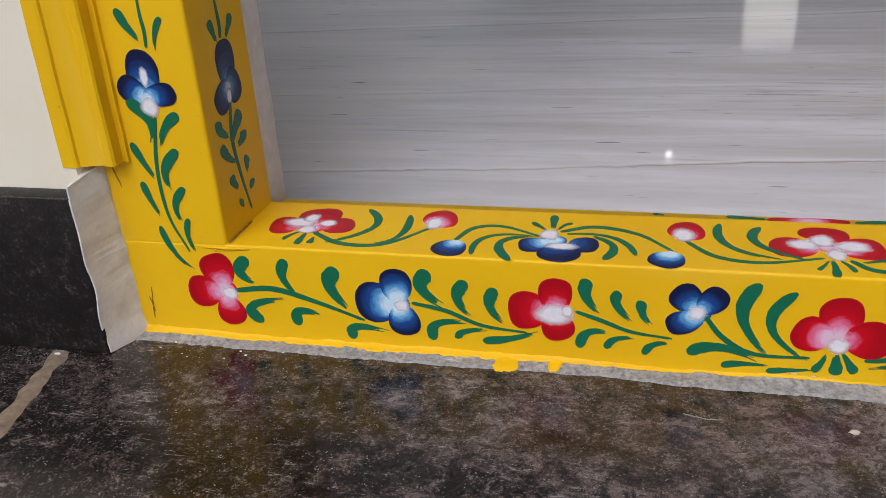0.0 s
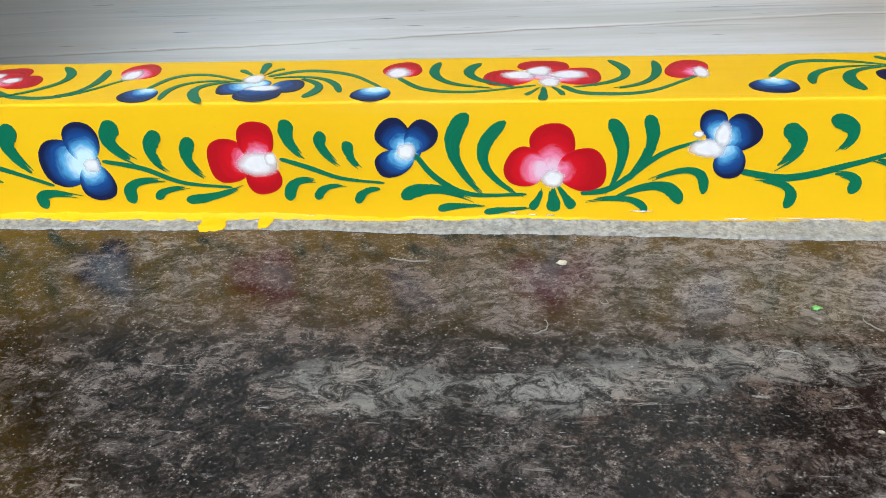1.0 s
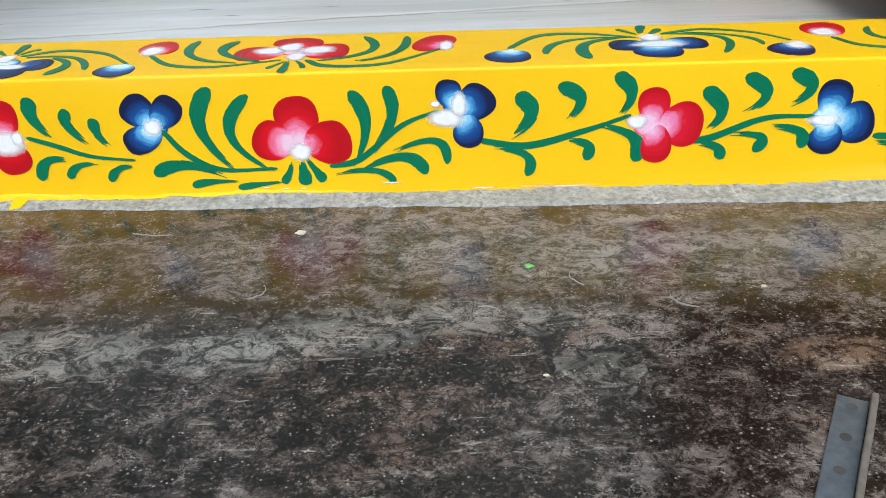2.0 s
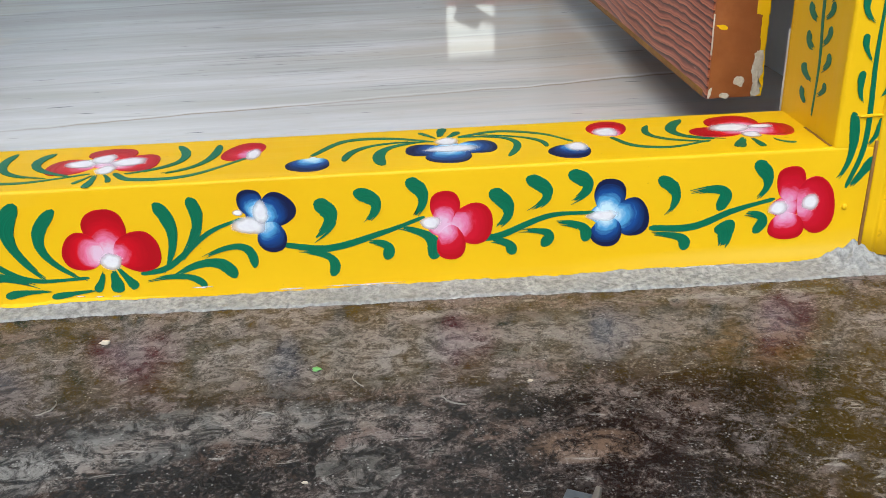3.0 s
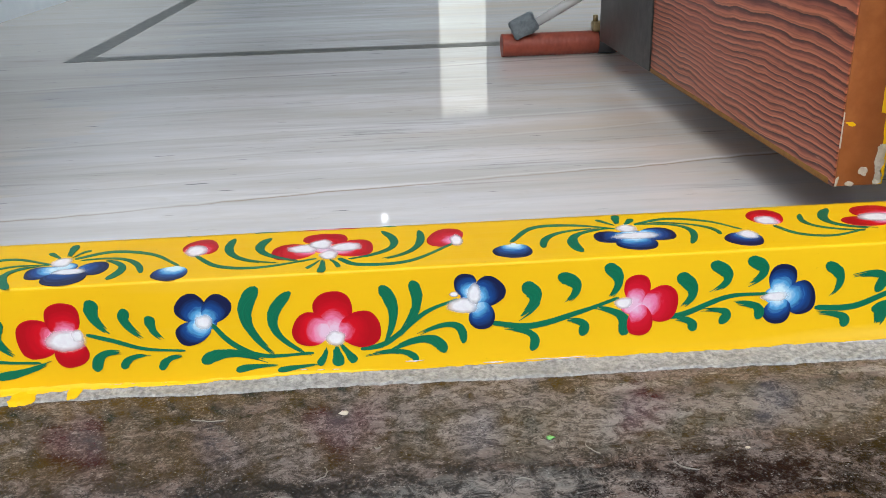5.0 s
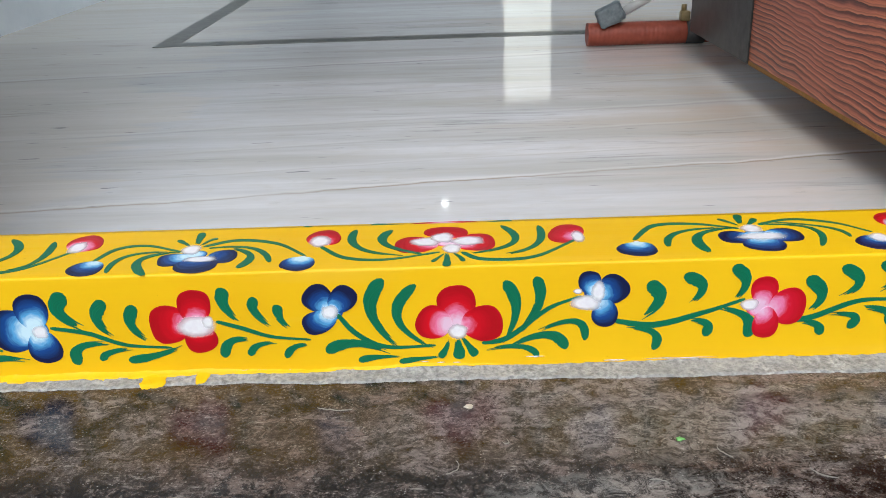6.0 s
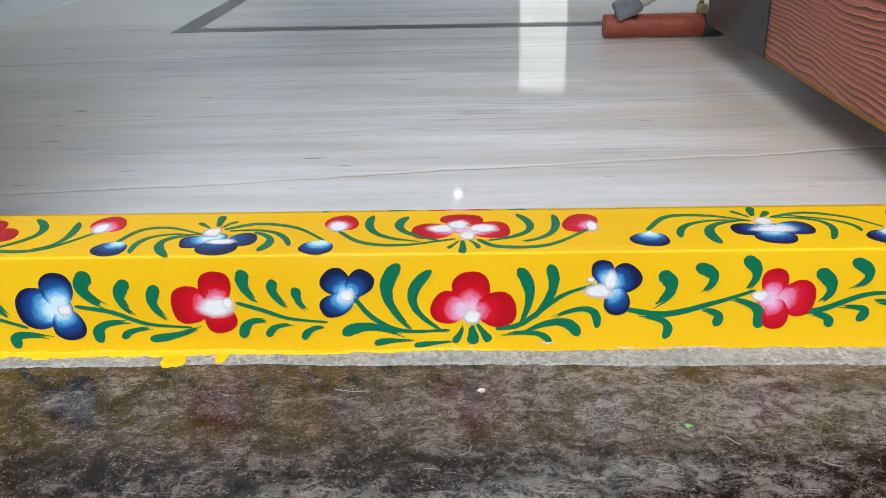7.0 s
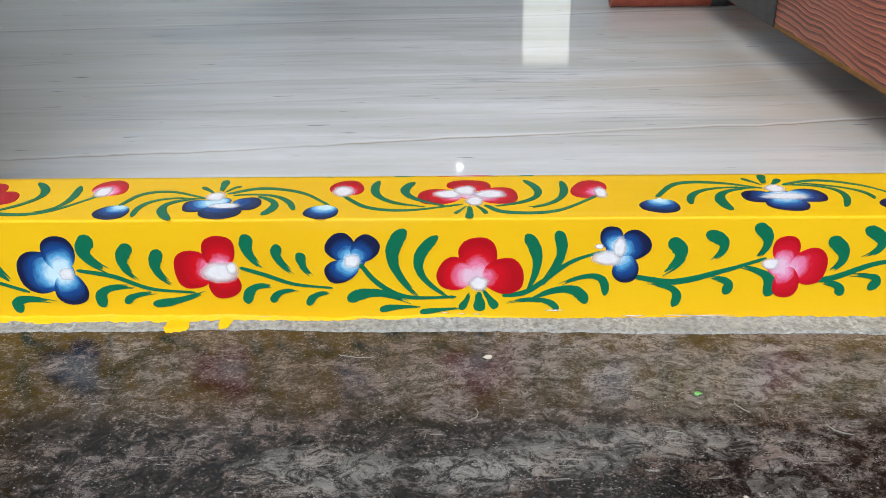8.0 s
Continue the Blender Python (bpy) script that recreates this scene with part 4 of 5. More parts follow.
f = flower("front", BLUE, 1.0942, 0.2264)
dab(f, 1.0940, 0.2277, 0.0146, 0.0129)
dab(f, 1.0995, 0.2148, 0.0066, 0.0079)
petal(f, 1.0905, 0.2466, 0.0168, 0.0141, 104)
petal(f, 1.0832, 0.2322, 0.0131, 0.0055, 132)
petal(f, 1.1033, 0.2277, 0.0092, 0.0066, 53)
dab(f, 1.0920, 0.2359, 0.0047, 0.0100)
f = flower("front", BLUE, -0.0494, 0.2317)
petal(f, -0.0488, 0.2503, 0.0235, 0.0169, 89)
petal(f, -0.0597, 0.2380, 0.0158, 0.0130, 144)
petal(f, -0.0365, 0.2352, 0.0157, 0.0112, 6)
dab(f, -0.0477, 0.2249, 0.0080, 0.0087)
dab(f, -0.0472, 0.2511, 0.0037, 0.0084)
stem("front", -0.0445, 0.2180, -0.0532, 0.1708, -0.0519, 0.1251, -0.0379, 0.0892, 0.0035)
leaf("front", -0.0517, 0.1972, -0.0497, 0.2159, -0.0692, 0.2296, 0.0123)
leaf("front", -0.0584, 0.1622, -0.0664, 0.1757, -0.0735, 0.1927, 0.0075)
leaf("front", -0.0611, 0.1269, -0.0676, 0.1409, -0.0713, 0.1564, 0.0071)
leaf("front", -0.0399, 0.0736, -0.0560, 0.0894, -0.0627, 0.1140, 0.0063)
leaf("front", -0.0444, 0.1938, -0.0361, 0.2096, -0.0227, 0.2182, 0.0100)
leaf("front", -0.0450, 0.1525, -0.0482, 0.1683, -0.0302, 0.1869, 0.0101)
leaf("front", -0.0410, 0.1211, -0.0445, 0.1363, -0.0309, 0.1519, 0.0081)
leaf("front", -0.0329, 0.0918, -0.0379, 0.1062, -0.0329, 0.1225, 0.0058)
stem("front", -0.0397, 0.2747, -0.0387, 0.2886, -0.0397, 0.3022, -0.0391, 0.3266, 0.0032)
leaf("front", -0.0459, 0.2817, -0.0537, 0.2906, -0.0612, 0.3066, 0.0082)
leaf("front", -0.0315, 0.2747, -0.0297, 0.2876, -0.0221, 0.2993, 0.0057)
stem("left", 0.0472, 0.2181, 0.0392, 0.1842, 0.0440, 0.1490, 0.0542, 0.1092, 0.0054)
leaf("left", 0.0368, 0.1808, 0.0507, 0.1930, 0.0613, 0.2024, 0.0142)
leaf("left", 0.0486, 0.1745, 0.0593, 0.1773, 0.0617, 0.1840, 0.0136)
leaf("left", 0.0580, 0.1470, 0.0579, 0.1537, 0.0623, 0.1587, 0.0113)
leaf("left", 0.0566, 0.1295, 0.0625, 0.1317, 0.0639, 0.1357, 0.0093)
leaf("left", 0.0324, 0.1876, 0.0196, 0.1951, 0.0191, 0.2054, 0.0119)
leaf("left", 0.0370, 0.1626, 0.0242, 0.1716, 0.0174, 0.1834, 0.0113)
leaf("left", 0.0351, 0.1382, 0.0283, 0.1453, 0.0263, 0.1526, 0.0111)
leaf("left", 0.0396, 0.1173, 0.0364, 0.1220, 0.0378, 0.1259, 0.0088)
stem("left", 0.0480, 0.2708, 0.0500, 0.2819, 0.0490, 0.2964, 0.0477, 0.3153, 0.0051)
leaf("left", 0.0394, 0.2708, 0.0362, 0.2792, 0.0315, 0.2887, 0.0093)
leaf("left", 0.0591, 0.2712, 0.0663, 0.2784, 0.0718, 0.2870, 0.0092)
f = flower("left", DUSK, 0.0476, 0.2282)
petal(f, 0.0497, 0.2487, 0.0211, 0.0189, 90)
petal(f, 0.0579, 0.2279, 0.0169, 0.0144, -75)
petal(f, 0.0373, 0.2227, 0.0184, 0.0145, -151)
dab(f, 0.0459, 0.2205, 0.0043, 0.0064)
stem("right", 0.0485, 0.2302, 0.0480, 0.1918, 0.0430, 0.1530, 0.0443, 0.1101, 0.0044)
leaf("right", 0.0641, 0.2207, 0.0725, 0.2270, 0.0701, 0.2361, 0.0139)
leaf("right", 0.0596, 0.2020, 0.0700, 0.2068, 0.0673, 0.2147, 0.0099)
leaf("right", 0.0573, 0.1832, 0.0677, 0.1873, 0.0669, 0.1940, 0.0099)
leaf("right", 0.0567, 0.1616, 0.0670, 0.1645, 0.0639, 0.1715, 0.0102)
leaf("right", 0.0555, 0.1366, 0.0660, 0.1403, 0.0700, 0.1466, 0.0100)
leaf("right", 0.0580, 0.1168, 0.0664, 0.1211, 0.0655, 0.1278, 0.0085)
leaf("right", 0.0381, 0.2146, 0.0279, 0.2246, 0.0343, 0.2336, 0.0115)
leaf("right", 0.0351, 0.2024, 0.0283, 0.2095, 0.0359, 0.2141, 0.0090)
leaf("right", 0.0401, 0.1872, 0.0308, 0.1937, 0.0343, 0.1992, 0.0079)
leaf("right", 0.0399, 0.1680, 0.0308, 0.1762, 0.0341, 0.1808, 0.0080)
leaf("right", 0.0353, 0.1492, 0.0260, 0.1568, 0.0313, 0.1603, 0.0081)
leaf("right", 0.0371, 0.1287, 0.0274, 0.1353, 0.0324, 0.1373, 0.0071)
f = flower("right", DUSK, 0.0415, 0.2454)
petal(f, 0.0433, 0.2611, 0.0203, 0.0206, 82)
petal(f, 0.0569, 0.2506, 0.0177, 0.0164, 43)
petal(f, 0.0297, 0.2442, 0.0146, 0.0126, -133)
dab(f, 0.0426, 0.2369, 0.0052, 0.0055)
dab(f, 0.0458, 0.2540, 0.0052, 0.0115)
f = flower("top", RED, 0.0640, 0.0420, 0.0115)
petal(f, 0.0380, 0.0470, 0.0155, 0.0204, -165)
petal(f, 0.0630, 0.0680, 0.0210, 0.0220, 0)
petal(f, 0.0880, 0.0500, 0.0158, 0.0180, 18)
dab(f, 0.0620, 0.0380, 0.0084, 0.0084)
dab(f, 0.0490, 0.0530, 0.0147, 0.0105)
dab(f, 0.0580, 0.0630, 0.0074, 0.0095)
dab(f, 0.0770, 0.0530, 0.0084, 0.0074)
leaf("top", 0.0560, 0.0330, 0.0495, 0.0252, 0.0470, 0.0160, 0.0042)
leaf("top", 0.0640, 0.0310, 0.0628, 0.0202, 0.0630, 0.0080, 0.0068)
leaf("top", 0.0740, 0.0230, 0.0740, 0.0170, 0.0740, 0.0110, 0.0066)
stem("top", 0.0700, 0.0340, 0.1030, 0.0140, 0.1430, 0.0180, 0.1800, 0.0610, 0.0061)
leaf("top", 0.1000, 0.0220, 0.1297, 0.0548, 0.1060, 0.0890, 0.0081)
leaf("top", 0.1370, 0.0190, 0.1550, 0.0368, 0.1490, 0.0800, 0.0076)
f = flower("top", RED, 0.1750, 0.0600)
petal(f, 0.1790, 0.0740, 0.0162, 0.0214, 22)
dab(f, 0.1760, 0.0640, 0.0074, 0.0126)
f = flower("top", BLUE, 0.2050, 0.0290)
petal(f, 0.2000, 0.0160, 0.0151, 0.0174, 8)
stem("top", 0.2020, 0.0310, 0.2140, 0.0580, 0.2390, 0.0640, 0.2750, 0.0470, 0.0052)
leaf("top", 0.2610, 0.0480, 0.2222, 0.0432, 0.2220, 0.0050, 0.0058)
leaf("top", 0.2610, 0.0450, 0.2365, 0.0302, 0.2560, -0.0020, 0.0087)
f = flower("top", BLUE, 0.2870, 0.0400, 0.0115)
petal(f, 0.2710, 0.0300, 0.0132, 0.0151, -171)
petal(f, 0.3130, 0.0340, 0.0130, 0.0161, 4)
petal(f, 0.2940, 0.0160, 0.0182, 0.0181, 9)
dab(f, 0.2820, 0.0500, 0.0084, 0.0105)
dab(f, 0.2950, 0.0280, 0.0137, 0.0063)
leaf("top", 0.2780, 0.0600, 0.2710, 0.0682, 0.2640, 0.0750, 0.0050)
leaf("top", 0.2840, 0.0650, 0.2830, 0.0778, 0.2820, 0.0920, 0.0079)
leaf("top", 0.2890, 0.0630, 0.2938, 0.0742, 0.3000, 0.0760, 0.0042)
stem("top", 0.2910, 0.0580, 0.3200, 0.0710, 0.3570, 0.0600, 0.3860, 0.0300, 0.0055)
leaf("top", 0.3040, 0.0550, 0.3418, 0.0532, 0.3570, 0.0180, 0.0058)
leaf("top", 0.3200, 0.0510, 0.3422, 0.0342, 0.3310, 0.0080, 0.0084)
f = flower("top", BLUE, 0.3840, 0.0280)
petal(f, 0.3810, 0.0140, 0.0150, 0.0160, -4)
f = flower("top", RED, 0.3950, 0.0590)
petal(f, 0.3970, 0.0710, 0.0155, 0.0200, 15)
dab(f, 0.3950, 0.0620, 0.0084, 0.0126)
stem("top", 0.3960, 0.0510, 0.4200, 0.0240, 0.4550, 0.0170, 0.5020, 0.0300, 0.0050)
leaf("top", 0.4610, 0.0270, 0.4230, 0.0462, 0.4250, 0.0880, 0.0081)
leaf("top", 0.4810, 0.0300, 0.4462, 0.0543, 0.4580, 0.0840, 0.0089)
f = flower("top", RED, 0.5090, 0.0510, 0.0115)
petal(f, 0.4810, 0.0480, 0.0191, 0.0201, 174)
petal(f, 0.5070, 0.0750, 0.0202, 0.0151, -9)
petal(f, 0.5330, 0.0500, 0.0180, 0.0217, 3)
dab(f, 0.5120, 0.0360, 0.0074, 0.0105)
dab(f, 0.4890, 0.0530, 0.0126, 0.0105)
dab(f, 0.5040, 0.0610, 0.0095, 0.0116)
dab(f, 0.5260, 0.0520, 0.0137, 0.0105)
leaf("top", 0.5040, 0.0240, 0.4988, 0.0145, 0.4950, 0.0090, 0.0039)
leaf("top", 0.5070, 0.0260, 0.5083, 0.0105, 0.5070, -0.0010, 0.0071)
leaf("top", 0.5140, 0.0260, 0.5193, 0.0183, 0.5220, 0.0080, 0.0045)
stem("top", 0.5210, 0.0280, 0.5390, 0.0120, 0.5810, 0.0140, 0.6220, 0.0500, 0.0058)
leaf("top", 0.5380, 0.0270, 0.5747, 0.0488, 0.5580, 0.0880, 0.0076)
leaf("top", 0.5630, 0.0230, 0.5915, 0.0420, 0.5920, 0.0850, 0.0074)
f = flower("top", PINK, 0.6240, 0.0560)
petal(f, 0.6150, 0.0650, 0.0152, 0.0227, 157)
dab(f, 0.6240, 0.0560, 0.0053, 0.0126)
f = flower("top", BLUE, 0.6730, 0.0400)
petal(f, 0.6700, 0.0240, 0.0170, 0.0169, 3)
stem("top", 0.6710, 0.0440, 0.6960, 0.0770, 0.7340, 0.0780, 0.7690, 0.0640, 0.0058)
leaf("top", 0.7450, 0.0670, 0.7062, 0.0590, 0.6980, 0.0270, 0.0068)
leaf("top", 0.7560, 0.0640, 0.7232, 0.0512, 0.7290, 0.0130, 0.0100)
f = flower("top", BLUE, 0.7800, 0.0490, 0.0115)
petal(f, 0.7610, 0.0440, 0.0153, 0.0151, 169)
petal(f, 0.8020, 0.0460, 0.0170, 0.0168, 3)
petal(f, 0.7790, 0.0260, 0.0181, 0.0162, -6)
dab(f, 0.7790, 0.0620, 0.0084, 0.0105)
dab(f, 0.7820, 0.0430, 0.0189, 0.0084)
leaf("top", 0.7700, 0.0730, 0.7642, 0.0810, 0.7570, 0.0890, 0.0042)
leaf("top", 0.7740, 0.0760, 0.7747, 0.0857, 0.7780, 0.0980, 0.0079)
leaf("top", 0.7800, 0.0740, 0.7850, 0.0785, 0.7900, 0.0870, 0.0066)
stem("top", 0.7890, 0.0730, 0.8220, 0.0830, 0.8570, 0.0710, 0.8800, 0.0470, 0.0044)
leaf("top", 0.7980, 0.0720, 0.8402, 0.0608, 0.8250, 0.0190, 0.0063)
leaf("top", 0.8060, 0.0760, 0.8522, 0.0612, 0.8570, 0.0370, 0.0045)
f = flower("top", BLUE, 0.8800, 0.0350)
petal(f, 0.8730, 0.0240, 0.0163, 0.0176, -11)
dab(f, 0.8800, 0.0330, 0.0084, 0.0105)
f = flower("top", RED, 0.9100, 0.0600)
petal(f, 0.9120, 0.0750, 0.0165, 0.0211, -14)
dab(f, 0.9090, 0.0650, 0.0095, 0.0116)
stem("top", 0.9110, 0.0520, 0.9250, 0.0290, 0.9520, 0.0210, 0.9860, 0.0320, 0.0047)
leaf("top", 0.9730, 0.0320, 0.9387, 0.0485, 0.9470, 0.0770, 0.0055)
leaf("top", 0.9900, 0.0350, 0.9560, 0.0542, 0.9780, 0.0880, 0.0092)
f = flower("top", RED, 1.0210, 0.0510, 0.0115)
petal(f, 0.9960, 0.0510, 0.0202, 0.0136, 171)
petal(f, 1.0160, 0.0720, 0.0216, 0.0218, -13)
petal(f, 1.0410, 0.0520, 0.0182, 0.0181, -9)
dab(f, 1.0210, 0.0400, 0.0074, 0.0074)
dab(f, 1.0100, 0.0590, 0.0158, 0.0105)
dab(f, 1.0350, 0.0590, 0.0095, 0.0053)
leaf("top", 1.0120, 0.0330, 1.0070, 0.0232, 1.0020, 0.0120, 0.0092)
leaf("top", 1.0190, 0.0310, 1.0200, 0.0223, 1.0210, 0.0110, 0.0058)
leaf("top", 1.0350, 0.0280, 1.0395, 0.0192, 1.0480, 0.0170, 0.0034)

# red and green strokes left on the door rebate of the sill
PLANES["rebate"] = (Vector((0, 0, 0.0836)), Vector((1, 0, 0)), Vector((0, 1, 0)), Vector((0, 0, 1)))
f = flower("rebate", RED, 0.505, 0.130)
petal(f, 0.505, 0.136, 0.036, 0.007, 0)
leaf("rebate", 0.468, 0.136, 0.452, 0.138, 0.434, 0.139, 0.006)
leaf("rebate", 0.545, 0.136, 0.556, 0.138, 0.572, 0.139, 0.006)
leaf("rebate", 0.378, 0.137, 0.374, 0.138, 0.368, 0.139, 0.004)


# ---- paint edges, drips and chips on the frame ----
def ragged(u0, u1, v0, v1, amp, seed, n=14, pitch=70.0):
    """An uneven outline round a rectangle."""
    pts = []
    for a, b in (((u0, v0), (u1, v0)), ((u1, v0), (u1, v1)), ((u1, v1), (u0, v1)), ((u0, v1), (u0, v0))):
        for i in range(n):
            t = i / n
            u, v = a[0] + (b[0] - a[0]) * t, a[1] + (b[1] - a[1]) * t
            d = noise.noise_vector(Vector((u * pitch + seed * 9.1, v * pitch, seed))) + 0.5 * noise.noise_vector(Vector((u * pitch * 3.3, v * pitch * 3.3, seed + 4)))
            pts.append((u + d.x * amp, v + d.y * amp))
    return pts


def patch(name, plane, outline, material, parent, lift=0.0, label="", thin=False):
    return part(name, coat(plane, outline, (0, 0), 1.0, lift, thin), material, parent, label)


def splash(x, y, rx, ry, seed):
    """Yellow paint that ran over the cement, lying on its surface."""
    bm = bmesh.new()
    n, rings = 26, []
    for k in (1.0, 0.8, 0.5, 0.2):
        row = []
        for i in range(n):
            t = 2 * math.pi * i / n
            r = k * (1 + 0.35 * noise.noise(Vector((math.cos(t) * 1.7, math.sin(t) * 1.7, seed * 3.7))))
            u, v = x + rx * r * math.cos(t), min(0.0008, y + ry * r * math.sin(t))
            row.append(bm.verts.new((u, v - 0.0006, max(0.0, strip_top(u, v)) + (0.0010 if k < 1 else 0.0002))))
        rings.append(row)
    for a, b in zip(rings, rings[1:]):
        for i in range(n):
            bm.faces.new((a[i], a[(i + 1) % n], b[(i + 1) % n], b[i])).smooth = True
    bm.faces.new(rings[-1])
    part("paint_drip", bm, PAINT_X, door_frame)


splash(0.252, -0.007, 0.011, 0.012, 2)
splash(0.247, -0.014, 0.006, 0.006, 7)
splash(0.293, -0.006, 0.006, 0.009, 3)



def paint_skirt(x0, x1, n):
    """Yellow enamel lapped over the cement in a torn, stepped edge; it hardly laps at all further right."""
    bm = bmesh.new()
    rows = []
    for i in range(n + 1):
        x = x0 + (x1 - x0) * i / n
        lap = 0.0058 - 0.0058 * max(0.0, min(1.0, (x - 0.20) / 0.36))
        step = round(2.2 * noise.noise(Vector((x * 42, 4.0, 0)))) * 0.34
        lap *= max(0.0, 0.9 + step + 0.40 * noise.noise(Vector((x * 11, 9.0, 0))) + 0.30 * noise.noise(Vector((x * 130, 2.0, 0))))
        row = []
        for k in (0.0, 0.25, 0.5, 0.75, 0.93, 1.0):
            y = 0.0012 - (lap + 0.0012) * k
            row.append(bm.verts.new((x, y - 0.0012 * (1 - k), max(0.0, strip_top(x, y)) + (0.0011 if k < 1 else 0.0001) + 0.0020 * (1 - k) ** 2 * min(1.0, lap / 0.005))))
        rows.append(row)
    for a, b in zip(rows, rows[1:]):
        for j in range(5):
            bm.faces.new((a[j], a[j + 1], b[j + 1], b[j])).smooth = True
    bmesh.ops.recalc_face_normals(bm, faces=bm.faces[:])
    return bm


part("paint_lap", paint_skirt(-0.10, 0.56, 460), PAINT_X, door_frame, "yellow enamel lapped over the cement")

def flake(u0, u1, v0, v1, seed, n=60):
    """A ragged lens-shaped outline: torn along its length, thin at both ends."""
    top, low = [], []
    for i in range(n + 1):
        t = i / n
        u = u0 + (u1 - u0) * t
        full = (v1 - v0) * 0.5 * (0.25 + math.sin(math.pi * t)) ** 0.6
        mid = (v0 + v1) / 2 + 0.35 * (v1 - v0) * noise.noise(Vector((t * 3, seed, 0)))
        top.append((u, mid + full * (0.75 + 0.9 * noise.noise(Vector((u * 260, seed, 1))))))
        low.append((u, mid - full * (0.75 + 0.9 * noise.noise(Vector((u * 260, seed, 5))))))
    return low + top[::-1]


# bare white filler showing through the foot of the sill's paint
for k, (u0, u1, v0, v1) in enumerate(((0.672, 0.742, 0.0045, 0.0060), (0.300, 0.352, 0.0042, 0.0054), (0.640, 0.662, 0.0040, 0.0058), (0.572, 0.590, 0.0098, 0.0116), (0.482, 0.490, 0.0078, 0.0092), (0.496, 0.504, 0.0066, 0.0082), (0.510, 0.518, 0.0064, 0.0078), (0.950, 1.015, 0.0020, 0.0052), (0.365, 0.372, 0.0030, 0.0045))):
    patch("bare_filler", "front", flake(u0, u1, v0, v1, k + 1), WHITE_DAB, door_frame, 0.0002, "pale filler where the paint has flaked", True)

# dried runs and pimples in the enamel
for u, v, r in ((1.121, 0.141, 0.0022), (1.124, 0.138, 0.0011), (1.133, 0.192, 0.0014), (1.085, 0.049, 0.0022), (1.131, 0.062, 0.0012), (1.143, 0.028, 0.0014), (-0.012, 0.092, 0.0010)):
    part("paint_pimple", blob(u, -0.0050 if u > 1.107 else -0.0004, v, r, r * 0.7, r * 1.2, u * 40, 4, 10), PAINT_Z, door_frame)
part("paint_run", blob(1.124, -0.0042, 0.1065, 0.010, 0.0016, 0.0016, 3.3, 5, 18, 0.7), PAINT_Z, door_frame)
part("paint_run", blob(1.095, -0.0008, 0.122, 0.010, 0.0008, 0.0012, 5.3, 5, 18, 0.7), PAINT_Z, door_frame)
part("paint_run", blob(-0.002, -0.0005, 0.0945, 0.022, 0.0012, 0.0012, 6.2, 4, 18, 0.6), PAINT_X, door_frame)
for u in (0.0012, W - 0.0012):
    patch("seam", "top", ragged(u - 0.0009, u + 0.0009, 0.003, 0.052, 0.0006, u + 3, 16, 160), SEAM, door_frame, 0.0001, "brown open joint between upright and sill")
for u, v0, v1, lean in ((-0.0900, 0.016, 0.050, 0.004), (-0.0875, 0.024, 0.040, -0.003), (-0.0925, 0.150, 0.172, -0.006)):
    crack = [(u + lean * (v - v0) / (v1 - v0), v) for u, v in flake(v0, v1, u - 0.0006, u + 0.0006, v0 * 90, 30) for u, v in ((v, u),)]
    patch("seam", "front", crack, SEAM, door_frame, 0.0001, "cracked edge of the enamel")
part("seam", box(W + 0.0306, W + 0.0328, -0.0018, 0.002, 0.012, 0.102, 0.0005), SEAM, door_frame, "brown open joint beside the moulding")

# ---- door leaf, standing open into the hall ----
DX0, DX1, DY0, DY1, DZ0 = 1.030, 1.082, 0.180, 1.215, 0.088
door = thing("door_leaf", (DX1, DY0, DZ0), "red-brown stained wooden door leaf, standing wide open", "door")
part("panel", box(DX0, DX1, DY0, DY1, DZ0, 2.08, 0.0015, 2), WOOD, door)
part("bottom_strip", box(DX0 - 0.0006, DX0 + 0.004, DY0 + 0.01, 0.845, DZ0 - 0.0006, DZ0 + 0.007, 0.0015), SEAM, door, "worn ochre lower arris")
part("hinge_edge", box(DX0 + 0.0015, DX1 - 0.0015, DY0 - 0.0016, DY0 + 0.002, DZ0 + 0.001, 2.079, 0.0006), STAIN_EDGE, door, "plain red-brown edge")
part("dark_sheet", box(DX0 - 0.003, DX0 + 0.001, 0.845, DY1, DZ0 + 0.001, 2.08, 0.0008), DARK_SHEET, door, "dark smooth sheet on the closing side")
PLANES["hinge"] = (Vector((0, DY0 - 0.0022, 0)), Vector((1, 0, 0)), Vector((0, 0, 1)), Vector((0, -1, 0)))
patch("yellow_overpaint", "hinge", ragged(1.0690, 1.0815, 0.165, 0.62, 0.0030, 11, 60, 70), PAINT_Z, door, 0.0, "yellow paint run onto the edge")
patch("yellow_overpaint", "hinge", ragged(1.0760, 1.0815, 0.090, 0.17, 0.0020, 12, 20, 60), PAINT_Z, door, 0.0001, "yellow paint run onto the edge")
patch("chipped_filler", "hinge", ragged(1.0715, 1.0795, 0.089, 0.132, 0.0034, 13, 26, 170), BARE_WOOD, door, 0.0003, "chipped pale filler")
patch("chipped_filler", "hinge", ellipse(1.0590, 0.1040, 0.0044, 0.0052, 25, 0.55), BARE_WOOD, door, 0.0003, "chipped pale filler")
patch("chipped_filler", "hinge", ellipse(1.0460, 0.0915, 0.0046, 0.0026, 0, 0.5), BARE_WOOD, door, 0.0003, "chipped pale filler")
patch("chipped_filler", "hinge", ellipse(1.0325, 0.0950, 0.0016, 0.0055, -8, 0.5), BARE_WOOD, door, 0.0003, "chipped pale filler")
